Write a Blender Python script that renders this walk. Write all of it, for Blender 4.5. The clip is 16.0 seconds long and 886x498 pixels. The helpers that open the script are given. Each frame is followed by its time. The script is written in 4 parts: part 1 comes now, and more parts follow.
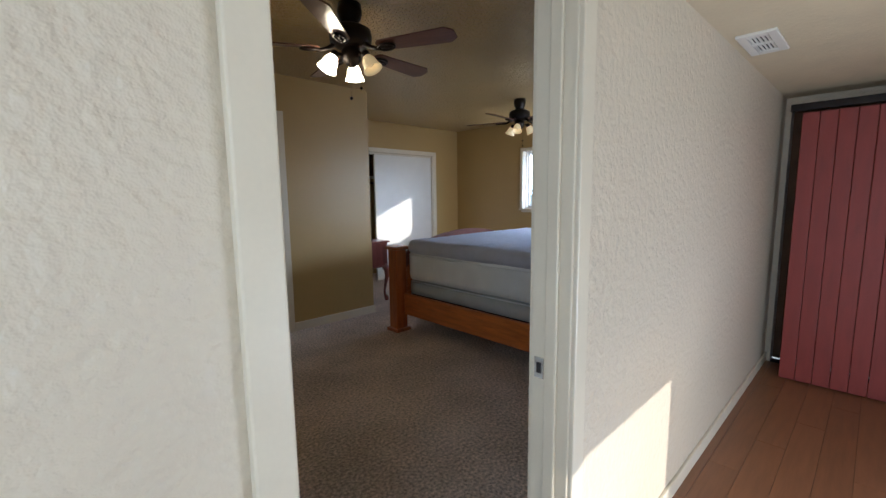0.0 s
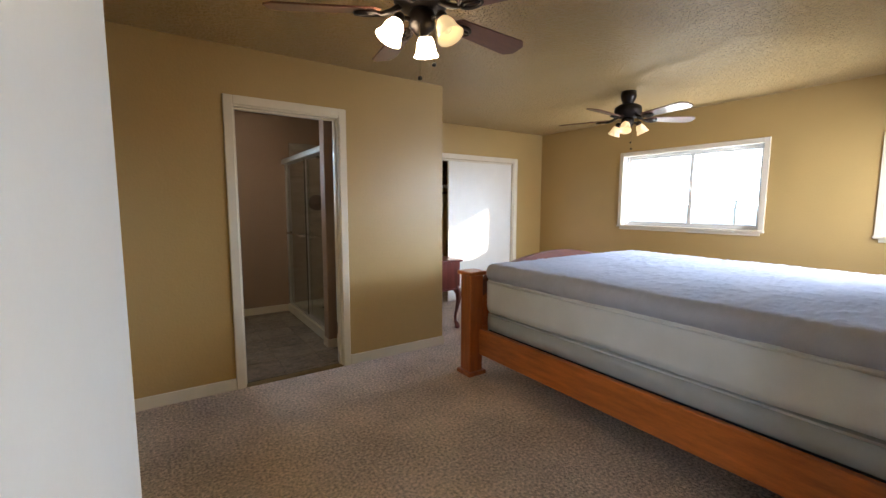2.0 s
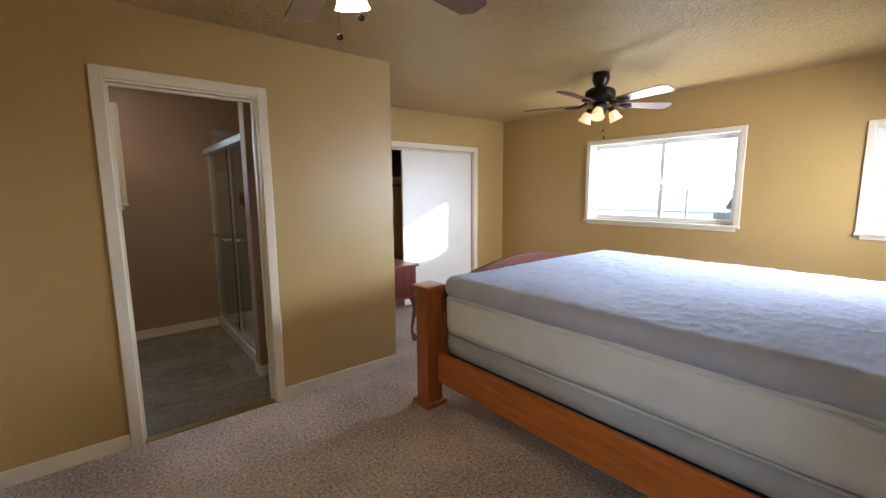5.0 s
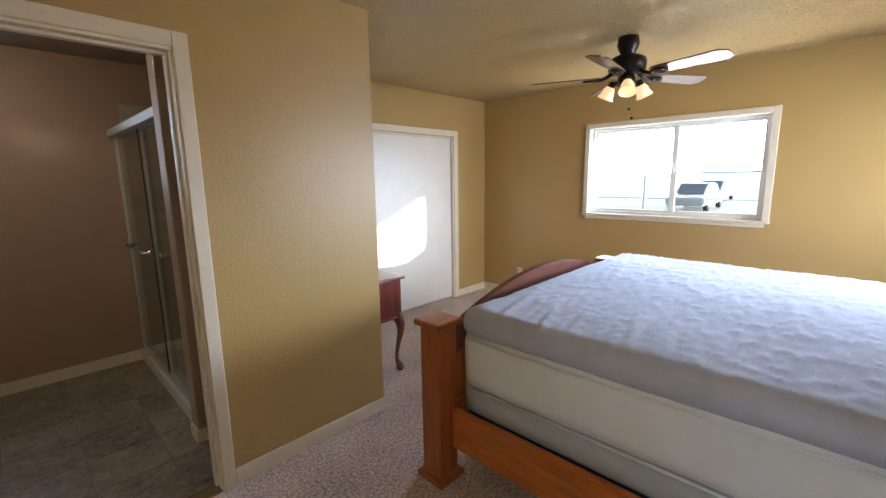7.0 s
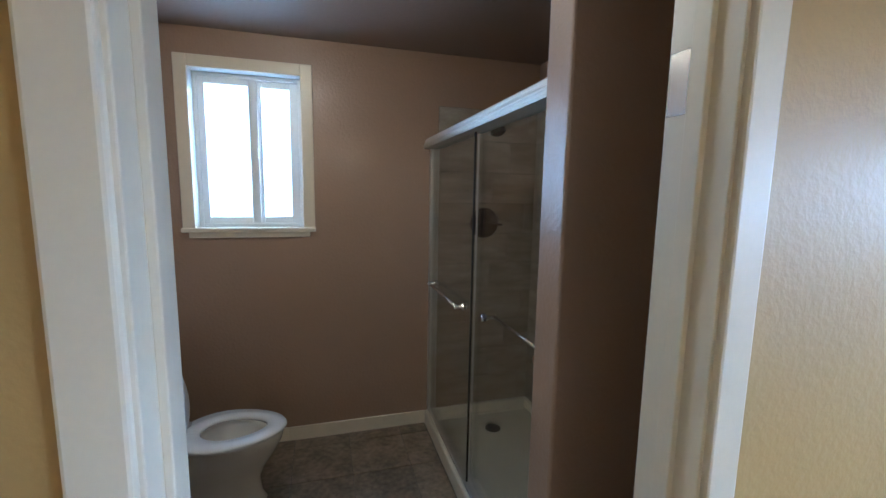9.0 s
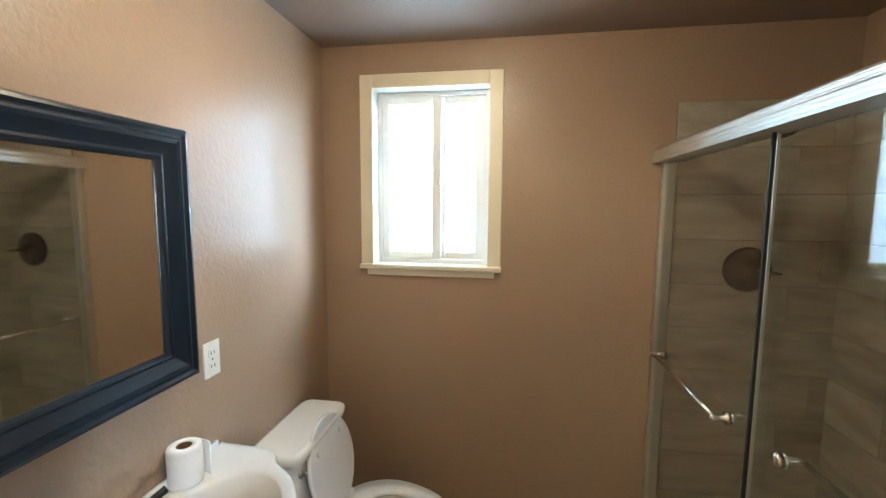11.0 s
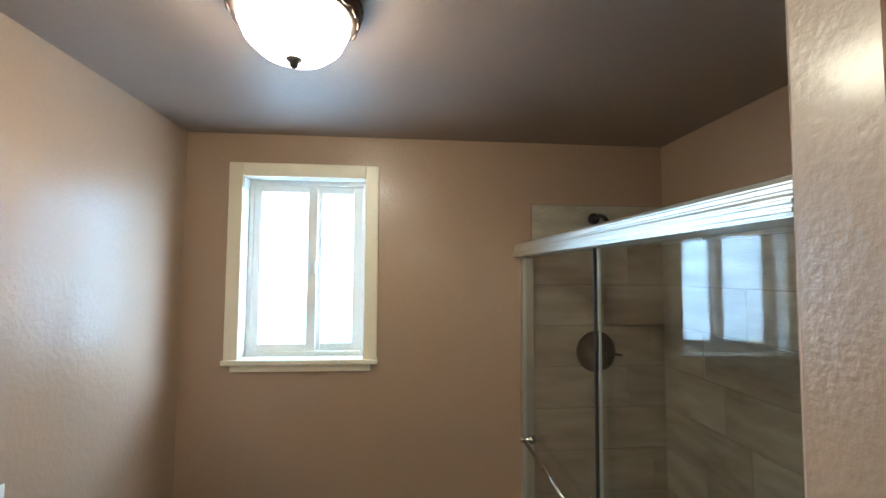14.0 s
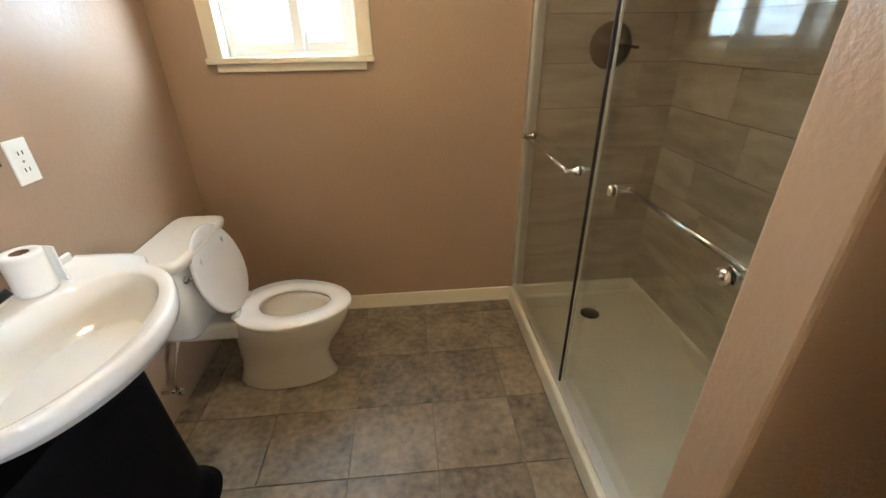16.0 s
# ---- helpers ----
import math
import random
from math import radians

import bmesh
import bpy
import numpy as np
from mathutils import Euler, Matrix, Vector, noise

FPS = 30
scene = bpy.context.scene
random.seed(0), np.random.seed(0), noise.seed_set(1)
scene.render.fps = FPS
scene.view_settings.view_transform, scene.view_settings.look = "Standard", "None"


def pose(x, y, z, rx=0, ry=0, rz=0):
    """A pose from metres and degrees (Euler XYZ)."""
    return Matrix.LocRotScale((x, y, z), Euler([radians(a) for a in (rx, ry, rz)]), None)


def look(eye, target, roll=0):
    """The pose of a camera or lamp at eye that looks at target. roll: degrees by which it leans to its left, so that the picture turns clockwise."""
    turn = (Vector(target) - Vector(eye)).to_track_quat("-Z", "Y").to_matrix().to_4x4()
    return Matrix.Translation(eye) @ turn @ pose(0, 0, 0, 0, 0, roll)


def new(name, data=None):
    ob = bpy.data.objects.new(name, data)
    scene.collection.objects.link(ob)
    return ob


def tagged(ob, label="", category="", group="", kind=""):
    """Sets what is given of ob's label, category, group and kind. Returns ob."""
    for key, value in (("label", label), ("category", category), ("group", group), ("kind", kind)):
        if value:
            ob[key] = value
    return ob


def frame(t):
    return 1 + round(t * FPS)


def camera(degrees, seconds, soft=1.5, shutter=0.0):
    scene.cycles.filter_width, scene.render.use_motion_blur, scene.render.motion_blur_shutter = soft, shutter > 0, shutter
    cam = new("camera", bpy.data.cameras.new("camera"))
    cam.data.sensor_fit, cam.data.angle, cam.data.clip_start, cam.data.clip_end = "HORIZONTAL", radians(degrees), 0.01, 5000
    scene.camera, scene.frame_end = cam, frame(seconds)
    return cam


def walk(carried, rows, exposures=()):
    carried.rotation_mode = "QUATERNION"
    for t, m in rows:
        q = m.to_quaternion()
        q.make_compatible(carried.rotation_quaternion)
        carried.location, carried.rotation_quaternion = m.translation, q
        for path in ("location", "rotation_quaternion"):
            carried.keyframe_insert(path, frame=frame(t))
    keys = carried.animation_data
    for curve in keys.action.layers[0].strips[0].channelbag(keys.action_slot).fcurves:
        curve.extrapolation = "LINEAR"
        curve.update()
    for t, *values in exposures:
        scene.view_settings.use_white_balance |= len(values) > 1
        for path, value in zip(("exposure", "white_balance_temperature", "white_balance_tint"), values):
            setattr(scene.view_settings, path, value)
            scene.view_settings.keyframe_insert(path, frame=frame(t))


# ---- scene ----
cam = camera(93.5, 16.0)
PATH = [
    (0, (0.233, 0.082, 1.304), (1.604, 1.515, 1.051), -0.7),
    (0.5, (0.395, 0.293, 1.298), (1.708, 1.782, 1.059), -0.4),
    (1, (0.504, 0.47, 1.322), (1.71, 2.049, 1.09), -1.6),
    (1.5, (0.554, 0.611, 1.331), (1.793, 2.166, 1.113), -0.9),
    (2, (0.666, 0.699, 1.341), (1.775, 2.351, 1.132), 0.1),
    (2.5, (0.738, 0.759, 1.37), (1.612, 2.544, 1.151), -0.0),
    (3, (0.782, 0.776, 1.353), (1.521, 2.622, 1.133), -1.1),
    (3.5, (0.842, 0.773, 1.413), (1.635, 2.608, 1.334), -1.0),
    (4, (0.877, 0.798, 1.492), (1.799, 2.572, 1.495), -0.4),
    (4.5, (0.95, 0.962, 1.431), (2.062, 2.612, 1.232), 0.0),
    (7, (1.319, 1.918, 1.492), (2.733, 3.291, 1.153), -0.9),
    (7.5, (1.366, 2.360, 1.501), (2.379, 4.054, 1.175), 1.5),
    (8, (1.358, 2.759, 1.556), (2.038, 4.612, 1.228), 0.8),
    (8.5, (1.298, 3.156, 1.550), (1.916, 5.036, 1.255), 0.8),
    (11, (1.295, 4.077, 1.64), (0.972, 6.04, 1.434), 0.4),
    (11.5, (1.279, 4.076, 1.646), (0.679, 5.972, 1.436), -0.0),
    (12, (1.274, 4.067, 1.671), (0.529, 5.92, 1.561), -0.7),
    (12.5, (1.276, 4.041, 1.737), (0.5, 5.884, 1.802), -0.3),
    (13, (1.271, 4.011, 1.772), (0.606, 5.889, 1.94), -0.2),
    (13.5, (1.319, 4.044, 1.771), (1.027, 6.017, 1.925), 0.2),
    (14, (1.388, 4.069, 1.757), (1.555, 6.059, 1.868), 0.4),
    (14.5, (1.422, 4.07, 1.735), (1.768, 6.039, 1.705), 0.1),
    (15, (1.418, 4.084, 1.601), (1.681, 6.044, 1.303), -0.6),
    (15.5, (1.391, 4.075, 1.505), (1.575, 5.967, 0.883), -0.9),
    (16, (1.368, 4.052, 1.436), (1.518, 5.818, 0.511), -0.8),
]
EXPOSURES = [(0, -0.5, 5800, 13), (0.5, -0.2, 7300, 16), (1, 0.0, 8600, 16), (1.5, 0.25, 7200, 18), (2, 0.52, 6350, 15), (3.5, 0.68, 6450, 15), (4.5, 0.62, 6350, 16), (7, 0.55, 6300, 16),
             (7.5, 0.6, 6500, 18), (8, 0.75, 5600, 16), (8.5, 0.8, 4850, 13), (10.8, 1.85, 6300, 7), (12, 1.85, 6200, 7), (13, 1.7, 5700, 4), (13.8, 1.7, 5500, 4),
             (14.5, 1.8, 5950, 4), (15, 1.9, 5950, 4), (16, 2.2, 6900, 11)]
walk(cam, [(t, look(eye, target, roll)) for t, eye, target, roll in PATH], EXPOSURES)

# ---- world, sun and outside light ----
SUN_DIR = Vector((-0.10, 1.0, -0.15)).normalized()
world = bpy.data.worlds.new("world")
scene.world = world
world.use_nodes = True
wn = world.node_tree.nodes
sky = wn.new("ShaderNodeTexSky")
sky.sky_type, sky.sun_disc = "NISHITA", False
sky.sun_elevation = math.asin(-SUN_DIR.z)
sky.sun_rotation = math.atan2(-SUN_DIR.x, -SUN_DIR.y)
wn["Background"].inputs["Strength"].default_value = 0.15
world.node_tree.links.new(sky.outputs[0], wn["Background"].inputs["Color"])

sun = new("sun", bpy.data.lights.new("sun", "SUN"))
sun.data.energy, sun.data.angle, sun.data.color = 5.0, radians(0.5), (1.0, 0.93, 0.82)
sun.matrix_world = look((0, -30, 6), Vector((0, -30, 6)) + SUN_DIR)


def daylight_fill(name, at, target, w, h, power, color=(0.86, 0.93, 1.0), spread=180):
    """An added area lamp that stands in for daylight at an opening."""
    lamp = new(name, bpy.data.lights.new(name, "AREA"))
    lamp.data.shape, lamp.data.size, lamp.data.size_y = "RECTANGLE", w, h
    lamp.data.energy, lamp.data.color, lamp.data.spread = power, color, radians(spread)
    lamp.matrix_world = look(at, target)
    return lamp


daylight_fill("skylight_bathroom", (0.90, 6.30, 1.78), (0.90, 5.0, 1.60), 0.56, 0.86, 8.0, (0.52, 0.76, 1.0))
# Added fill at the unseen south opening, for the bed and closet end.
daylight_fill("fill_bedroom_south", (4.78, 0.64, 1.56), (4.8, 5.0, 0.0), 0.66, 0.86, 40, (0.84, 0.91, 0.98), 125)
# Unseen lamp added below the sill; stands in for bounce onto the ceiling.
daylight_fill("ground_bounce_bedroom", (6.02, 3.18, 0.92), (3.6, 3.3, 2.5), 1.5, 0.3, 30, (0.95, 0.95, 0.92))
# Two fills added at unseen hall openings to brighten the hall walls.
daylight_fill("fill_hall_west", (-1.0, -0.5, 1.2), (1.0, -0.1, 1.0), 1.0, 1.3, 30, (0.72, 0.87, 1.0))
daylight_fill("fill_hall_south", (1.78, -1.24, 0.46), (2.1, 0.6, 0.7), 0.8, 0.7, 34, (0.78, 0.90, 1.0))


# ---- materials ----
def mat(name, color, rough=0.6, metal=0.0, spec=0.5, vary=0.12, scale=6.0, fine=120.0, bump=0.0, bump_scale=60.0,
        stretch=(1, 1, 1), emit=0.0, coat=0.0, rand=0.0, tint=None, bump_kind="noise", bump_dist=0.01, world_space=True, emit_color=None, fine_w=0.35):
    m = bpy.data.materials.new(name)
    m.use_nodes = True
    nt = m.node_tree
    n, l = nt.nodes, nt.links
    b = n["Principled BSDF"]
    b.inputs["Roughness"].default_value = rough
    b.inputs["Metallic"].default_value = metal
    b.inputs["Specular IOR Level"].default_value = spec
    b.inputs["Coat Weight"].default_value = coat
    b.inputs["Coat Roughness"].default_value = 0.15
    if world_space:
        src = n.new("ShaderNodeNewGeometry").outputs["Position"]
    else:
        src = n.new("ShaderNodeTexCoord").outputs["Object"]
    mp = n.new("ShaderNodeMapping")
    mp.inputs["Scale"].default_value = stretch
    l.new(src, mp.inputs["Vector"])
    vec = mp.outputs[0]
    info = n.new("ShaderNodeObjectInfo")
    if rand:
        off = n.new("ShaderNodeVectorMath")
        off.operation = "SCALE"
        off.inputs[0].default_value = (7.3, 3.1, 5.7)
        l.new(info.outputs["Random"], off.inputs["Scale"])
        add = n.new("ShaderNodeVectorMath")
        l.new(vec, add.inputs[0])
        l.new(off.outputs[0], add.inputs[1])
        vec = add.outputs[0]
    big = n.new("ShaderNodeTexNoise")
    big.inputs["Scale"].default_value, big.inputs["Detail"].default_value = scale, 5
    small = n.new("ShaderNodeTexNoise")
    small.inputs["Scale"].default_value, small.inputs["Detail"].default_value = fine, 3
    l.new(vec, big.inputs["Vector"])
    l.new(vec, small.inputs["Vector"])
    mixf = n.new("ShaderNodeMath")
    mixf.operation = "MULTIPLY_ADD"
    mixf.inputs[1].default_value = fine_w
    l.new(small.outputs[0], mixf.inputs[0])
    l.new(big.outputs[0], mixf.inputs[2])
    fac = mixf.outputs[0]
    if rand:
        r = n.new("ShaderNodeMath")
        r.operation = "MULTIPLY_ADD"
        r.inputs[1].default_value = rand
        l.new(info.outputs["Random"], r.inputs[0])
        l.new(fac, r.inputs[2])
        fac = r.outputs[0]
    ramp = n.new("ShaderNodeMapRange")
    mid = 0.5 + 0.5 * fine_w
    span = max(0.28, 0.2 * fine_w)
    ramp.inputs["From Min"].default_value = mid - span
    ramp.inputs["From Max"].default_value = mid + span + rand
    l.new(fac, ramp.inputs["Value"])
    mix = n.new("ShaderNodeMix")
    mix.data_type = "RGBA"
    dark = tuple(c * (1 - vary) for c in color)
    light = tint or tuple(min(1, c * (1 + vary)) for c in color)
    mix.inputs["A"].default_value = (*dark, 1)
    mix.inputs["B"].default_value = (*light, 1)
    l.new(ramp.outputs[0], mix.inputs["Factor"])
    l.new(mix.outputs["Result"], b.inputs["Base Color"])
    rr = n.new("ShaderNodeMapRange")
    rr.inputs["To Min"].default_value, rr.inputs["To Max"].default_value = (max(0.30, rough - 0.06) if rough > 0.24 else max(0.02, rough - 0.03)), (max(0.36, min(1, rough + 0.08)) if rough > 0.24 else rough + 0.03)
    l.new(big.outputs[0], rr.inputs["Value"])
    l.new(rr.outputs[0], b.inputs["Roughness"])
    if bump:
        if bump_kind == "voronoi":
            bt = n.new("ShaderNodeTexVoronoi")
            bt.feature = "SMOOTH_F1"
            bt.inputs["Scale"].default_value = bump_scale
        else:
            bt = n.new("ShaderNodeTexNoise")
            bt.inputs["Scale"].default_value, bt.inputs["Detail"].default_value = bump_scale, 3
        l.new(vec, bt.inputs["Vector"])
        bn = n.new("ShaderNodeBump")
        bn.inputs["Strength"].default_value, bn.inputs["Distance"].default_value = bump, bump_dist
        height = bt.outputs[0]
        if bump_kind == "knockdown":
            flat = n.new("ShaderNodeMapRange")
            flat.interpolation_type = "SMOOTHSTEP"
            flat.inputs["From Min"].default_value, flat.inputs["From Max"].default_value = 0.44, 0.58
            l.new(height, flat.inputs["Value"])
            height = flat.outputs[0]
        l.new(height, bn.inputs["Height"])
        l.new(bn.outputs[0], b.inputs["Normal"])
    if emit:
        b.inputs["Emission Color"].default_value = (*(emit_color or color), 1)
        b.inputs["Emission Strength"].default_value = emit
    return m


def glass_mat(name, color=(0.96, 0.98, 0.97), rough=0.0, gloss=0.04):
    """A thin pane: mostly straight through, with a mirror's gloss that grows at a slant."""
    m = bpy.data.materials.new(name)
    m.use_nodes = True
    n, l = m.node_tree.nodes, m.node_tree.links
    for x in list(n):
        n.remove(x)
    out = n.new("ShaderNodeOutputMaterial")
    tr = n.new("ShaderNodeBsdfTransparent")
    tr.inputs[0].default_value = (*color, 1)
    gl = n.new("ShaderNodeBsdfGlossy")
    gl.inputs["Roughness"].default_value = rough + 0.01
    lw = n.new("ShaderNodeLayerWeight")
    lw.inputs["Blend"].default_value = 0.5
    pw = n.new("ShaderNodeMath")
    pw.operation = "POWER"
    pw.inputs[1].default_value = 4.0
    l.new(lw.outputs["Facing"], pw.inputs[0])
    fr = n.new("ShaderNodeMath")
    fr.operation = "MULTIPLY_ADD"
    fr.inputs[1].default_value, fr.inputs[2].default_value = 0.7, gloss
    l.new(pw.outputs[0], fr.inputs[0])
    mx = n.new("ShaderNodeMixShader")
    l.new(fr.outputs[0], mx.inputs[0])
    l.new(tr.outputs[0], mx.inputs[1])
    l.new(gl.outputs[0], mx.inputs[2])
    l.new(mx.outputs[0], out.inputs[0])
    return m


TAN = (0.46, 0.312, 0.118)
TAUPE = (0.36, 0.245, 0.165)
M_TAN = mat("tan_wall_paint", TAN, 0.39, vary=0.05, scale=1.5, bump=0.14, bump_scale=75, spec=0.5)
M_TANCEIL = mat("tan_knockdown_ceiling", (0.56, 0.40, 0.175), 0.34, vary=0.06, scale=2, bump=1.0, bump_scale=46, spec=0.6, bump_dist=0.018,
                bump_kind="knockdown")
M_TAUPE = mat("taupe_semigloss_paint", TAUPE, 0.34, vary=0.05, scale=1.5, bump=0.22, bump_scale=60, spec=0.5, coat=0.25)
# Same taupe as the bathroom walls, darkened to carry the ceiling's shade.
M_TAUPECEIL = mat("shaded_taupe_ceiling", (0.25, 0.18, 0.14), 0.45, vary=0.05, bump=0.1, bump_scale=45)
M_CREAM = mat("cream_hall_paint", (0.69, 0.605, 0.47), 0.36, vary=0.05, scale=1.5, bump=0.7, bump_scale=42, bump_dist=0.012)
M_HALLCEIL = mat("cream_hall_ceiling", (0.70, 0.60, 0.42), 0.6, vary=0.05, bump=0.3, bump_scale=50)
M_TRIM = mat("cream_trim_paint", (0.74, 0.665, 0.52), 0.33, vary=0.05, bump=0.05, bump_scale=20)
M_DOOR = mat("white_door_paint", (0.78, 0.75, 0.68), 0.35, vary=0.03, bump=0.04, bump_scale=14)
M_VINYL = mat("white_vinyl", (0.80, 0.80, 0.77), 0.35, vary=0.03)
M_CARPET = mat("taupe_carpet", (0.66, 0.55, 0.485), 0.9, vary=0.46, scale=2.0, fine=62, fine_w=2.2, bump=1.0, bump_scale=80, spec=0.25, bump_dist=0.03)
M_SLATE = mat("slate_floor_tile", (0.135, 0.105, 0.078), 0.36, vary=0.5, scale=8, fine=34, bump=0.5, bump_scale=16, rand=0.28,
              tint=(0.35, 0.285, 0.205), fine_w=0.9)
M_GROUT = mat("grey_grout", (0.16, 0.145, 0.125), 0.9, vary=0.2, fine=200)
M_PLANKTILE = mat("greige_shower_tile", (0.30, 0.26, 0.20), 0.34, vary=0.4, scale=3.2, fine=30, bump=0.12, bump_scale=30,
                  stretch=(1.2, 1.2, 5), rand=0.18, tint=(0.50, 0.44, 0.345))
M_LAMINATE = mat("reddish_laminate", (0.26, 0.115, 0.055), 0.38, vary=0.3, scale=4, fine=60, stretch=(1, 9, 1), rand=0.25, coat=0.2)
M_ORANGEWOOD = mat("orange_stained_pine", (0.50, 0.145, 0.028), 0.34, vary=0.35, scale=4, fine=40, stretch=(8, 1, 8), coat=0.3, bump=0.06, bump_scale=30)
M_POSTWOOD = mat("orange_stained_post", (0.38, 0.105, 0.024), 0.34, vary=0.32, scale=4, fine=40, stretch=(8, 8, 1), coat=0.3, bump=0.06, bump_scale=30)
M_ARCHWOOD = mat("dark_stained_rail", (0.15, 0.045, 0.025), 0.33, vary=0.3, scale=4, fine=40, stretch=(1, 8, 8), coat=0.3)
M_CHERRY = mat("cherry_table_wood", (0.18, 0.04, 0.028), 0.28, vary=0.35, scale=5, fine=50, stretch=(5, 5, 1), coat=0.4)
M_RED = mat("red_painted_board", (0.235, 0.036, 0.028), 0.5, vary=0.18, scale=5, fine=60, stretch=(6, 6, 1), bump=0.12, bump_scale=40, rand=0.12)
# White quilt; the window's blue light is mixed into the base colour.
M_QUILT = mat("skylit_blue_quilt", (0.46, 0.49, 0.60), 0.9, vary=0.06, scale=10, fine=220, bump=0.14, bump_scale=55, bump_dist=0.015, stretch=(0.3, 1, 1), spec=0.2)
M_TICKING = mat("pale_grey_mattress_side", (0.74, 0.78, 0.82), 0.9, vary=0.06, fine=260, bump=0.15, bump_scale=200, spec=0.2)
M_BOXSPRING = mat("slate_grey_fabric", (0.44, 0.48, 0.51), 0.9, vary=0.10, fine=260, bump=0.15, bump_scale=220, spec=0.2)
M_BRONZE = mat("dark_bronze", (0.018, 0.013, 0.011), 0.35, metal=0.6, vary=0.3, scale=20)
M_BLADE = mat("rosewood_blade", (0.17, 0.075, 0.055), 0.30, vary=0.25, scale=5, fine=50, stretch=(1, 9, 1), coat=0.7, world_space=False)
M_SHADE_ON = mat("lit_frosted_shade", (0.9, 0.8, 0.6), 0.4, vary=0.05, emit=25.0, emit_color=(1.0, 0.82, 0.54))
# Unlit glass; the weak emission stands in for light caught from the room.
M_SHADE_DIM = mat("unlit_shade_glow", (0.85, 0.74, 0.5), 0.35, vary=0.05, emit=0.5, emit_color=(1.0, 0.72, 0.35))
M_DOME = mat("lit_dome_glass", (0.95, 0.88, 0.75), 0.3, vary=0.05, emit=20.5, emit_color=(1.0, 0.85, 0.60))
M_PORCELAIN = mat("white_porcelain", (0.72, 0.70, 0.67), 0.10, vary=0.02, coat=0.6)
M_BONE = mat("bone_porcelain", (0.70, 0.65, 0.57), 0.12, vary=0.03, coat=0.5)
M_PAN = mat("ivory_shower_pan", (0.64, 0.60, 0.48), 0.35, vary=0.06, bump=0.1, bump_scale=200)
M_BLACK = mat("black_painted_cabinet", (0.003, 0.003, 0.004), 0.6, vary=0.3, spec=0.1)
M_NAVY = mat("blue_black_lacquer", (0.004, 0.011, 0.021), 0.28, vary=0.3, coat=0.15)
M_CHROME = mat("brushed_nickel", (0.72, 0.70, 0.66), 0.22, metal=1.0, vary=0.05)
M_ALU = mat("satin_aluminium", (0.66, 0.64, 0.58), 0.42, metal=1.0, vary=0.05, stretch=(1, 0.2, 6))
M_PAPER = mat("white_tissue", (0.84, 0.83, 0.81), 0.95, vary=0.03, bump=0.1, bump_scale=200)
M_OUTLET = mat("white_plate", (0.80, 0.78, 0.72), 0.35, vary=0.03)
M_DARK = mat("dark_gap", (0.02, 0.02, 0.02), 0.8)
M_KNOB = mat("dark_nickel", (0.16, 0.145, 0.135), 0.18, metal=1.0)
M_RIM = mat("oiled_bronze", (0.075, 0.048, 0.036), 0.36, metal=0.4, vary=0.35, scale=25)
M_BRASS = mat("antique_brass", (0.35, 0.25, 0.12), 0.35, metal=1.0)
# Closet brown, also lent to the sheet that stands for an unlit room.
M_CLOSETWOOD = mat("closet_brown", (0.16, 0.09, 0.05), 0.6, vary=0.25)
M_GRASS = mat("dry_ground", (0.34, 0.30, 0.22), 0.95, vary=0.25, scale=0.6, fine=9)
# Fence and car colours are lightened to carry the washed-out outdoor glare.
M_FENCE = mat("glare_pale_fence", (0.6, 0.6, 0.6), 0.85, vary=0.25)
M_CAR = mat("washed_car_paint", (0.52, 0.55, 0.60), 0.3, coat=0.3)
M_SCREEN = mat("grey_car_glass", (0.26, 0.29, 0.33), 0.2)
M_HILL = mat("distant_hill", (0.30, 0.33, 0.34), 0.95, vary=0.2, scale=0.02, fine=0.2)
M_SIDING = mat("pale_siding", (0.6, 0.58, 0.54), 0.8, vary=0.1)
M_SKY = mat("bright_haze", (0.8, 0.88, 1.0), 1.0, vary=0.03, scale=0.004, fine=0.02, emit=18.0, emit_color=(0.58, 0.77, 1.0))
M_GLASS = glass_mat("window_glass")
M_SHOWERGLASS = glass_mat("shower_glass", (0.955, 0.97, 0.96), 0.0, 0.045)
M_MIRROR = mat("mirror_silver", (0.88, 0.89, 0.88), 0.0, metal=1.0, vary=0.0)
fr = bpy.data.materials.new("frosted_glass")
fr.use_nodes = True
fn, fl = fr.node_tree.nodes, fr.node_tree.links
ft = fn.new("ShaderNodeBsdfTranslucent")
ft.inputs[0].default_value = (0.95, 0.97, 0.97, 1)
fm = fn.new("ShaderNodeMixShader")
fm.inputs[0].default_value = 0.65
fl.new(fn["Principled BSDF"].outputs[0], fm.inputs[1])
fn["Principled BSDF"].inputs["Base Color"].default_value = (0.9, 0.93, 0.93, 1)
fn["Principled BSDF"].inputs["Roughness"].default_value = 0.25
fl.new(ft.outputs[0], fm.inputs[2])
fl.new(fm.outputs[0], fn["Material Output"].inputs[0])
M_FROST = fr


# ---- mesh tools ----
def B():
    return bmesh.new()


def add_box(bm, x0, x1, y0, y1, z0, z1, bev=0.0, seg=2, m=None):
    r = bmesh.ops.create_cube(bm, size=1)
    vs = r["verts"]
    for v in vs:
        v.co = Vector((x0 + (v.co.x + 0.5) * (x1 - x0), y0 + (v.co.y + 0.5) * (y1 - y0), z0 + (v.co.z + 0.5) * (z1 - z0)))
        if m:
            v.co = m @ v.co
    if bev:
        es = {e for v in vs for e in v.link_edges}
        bmesh.ops.bevel(bm, geom=list(es), offset=bev, segments=seg, affect="EDGES", profile=0.5)
    return bm


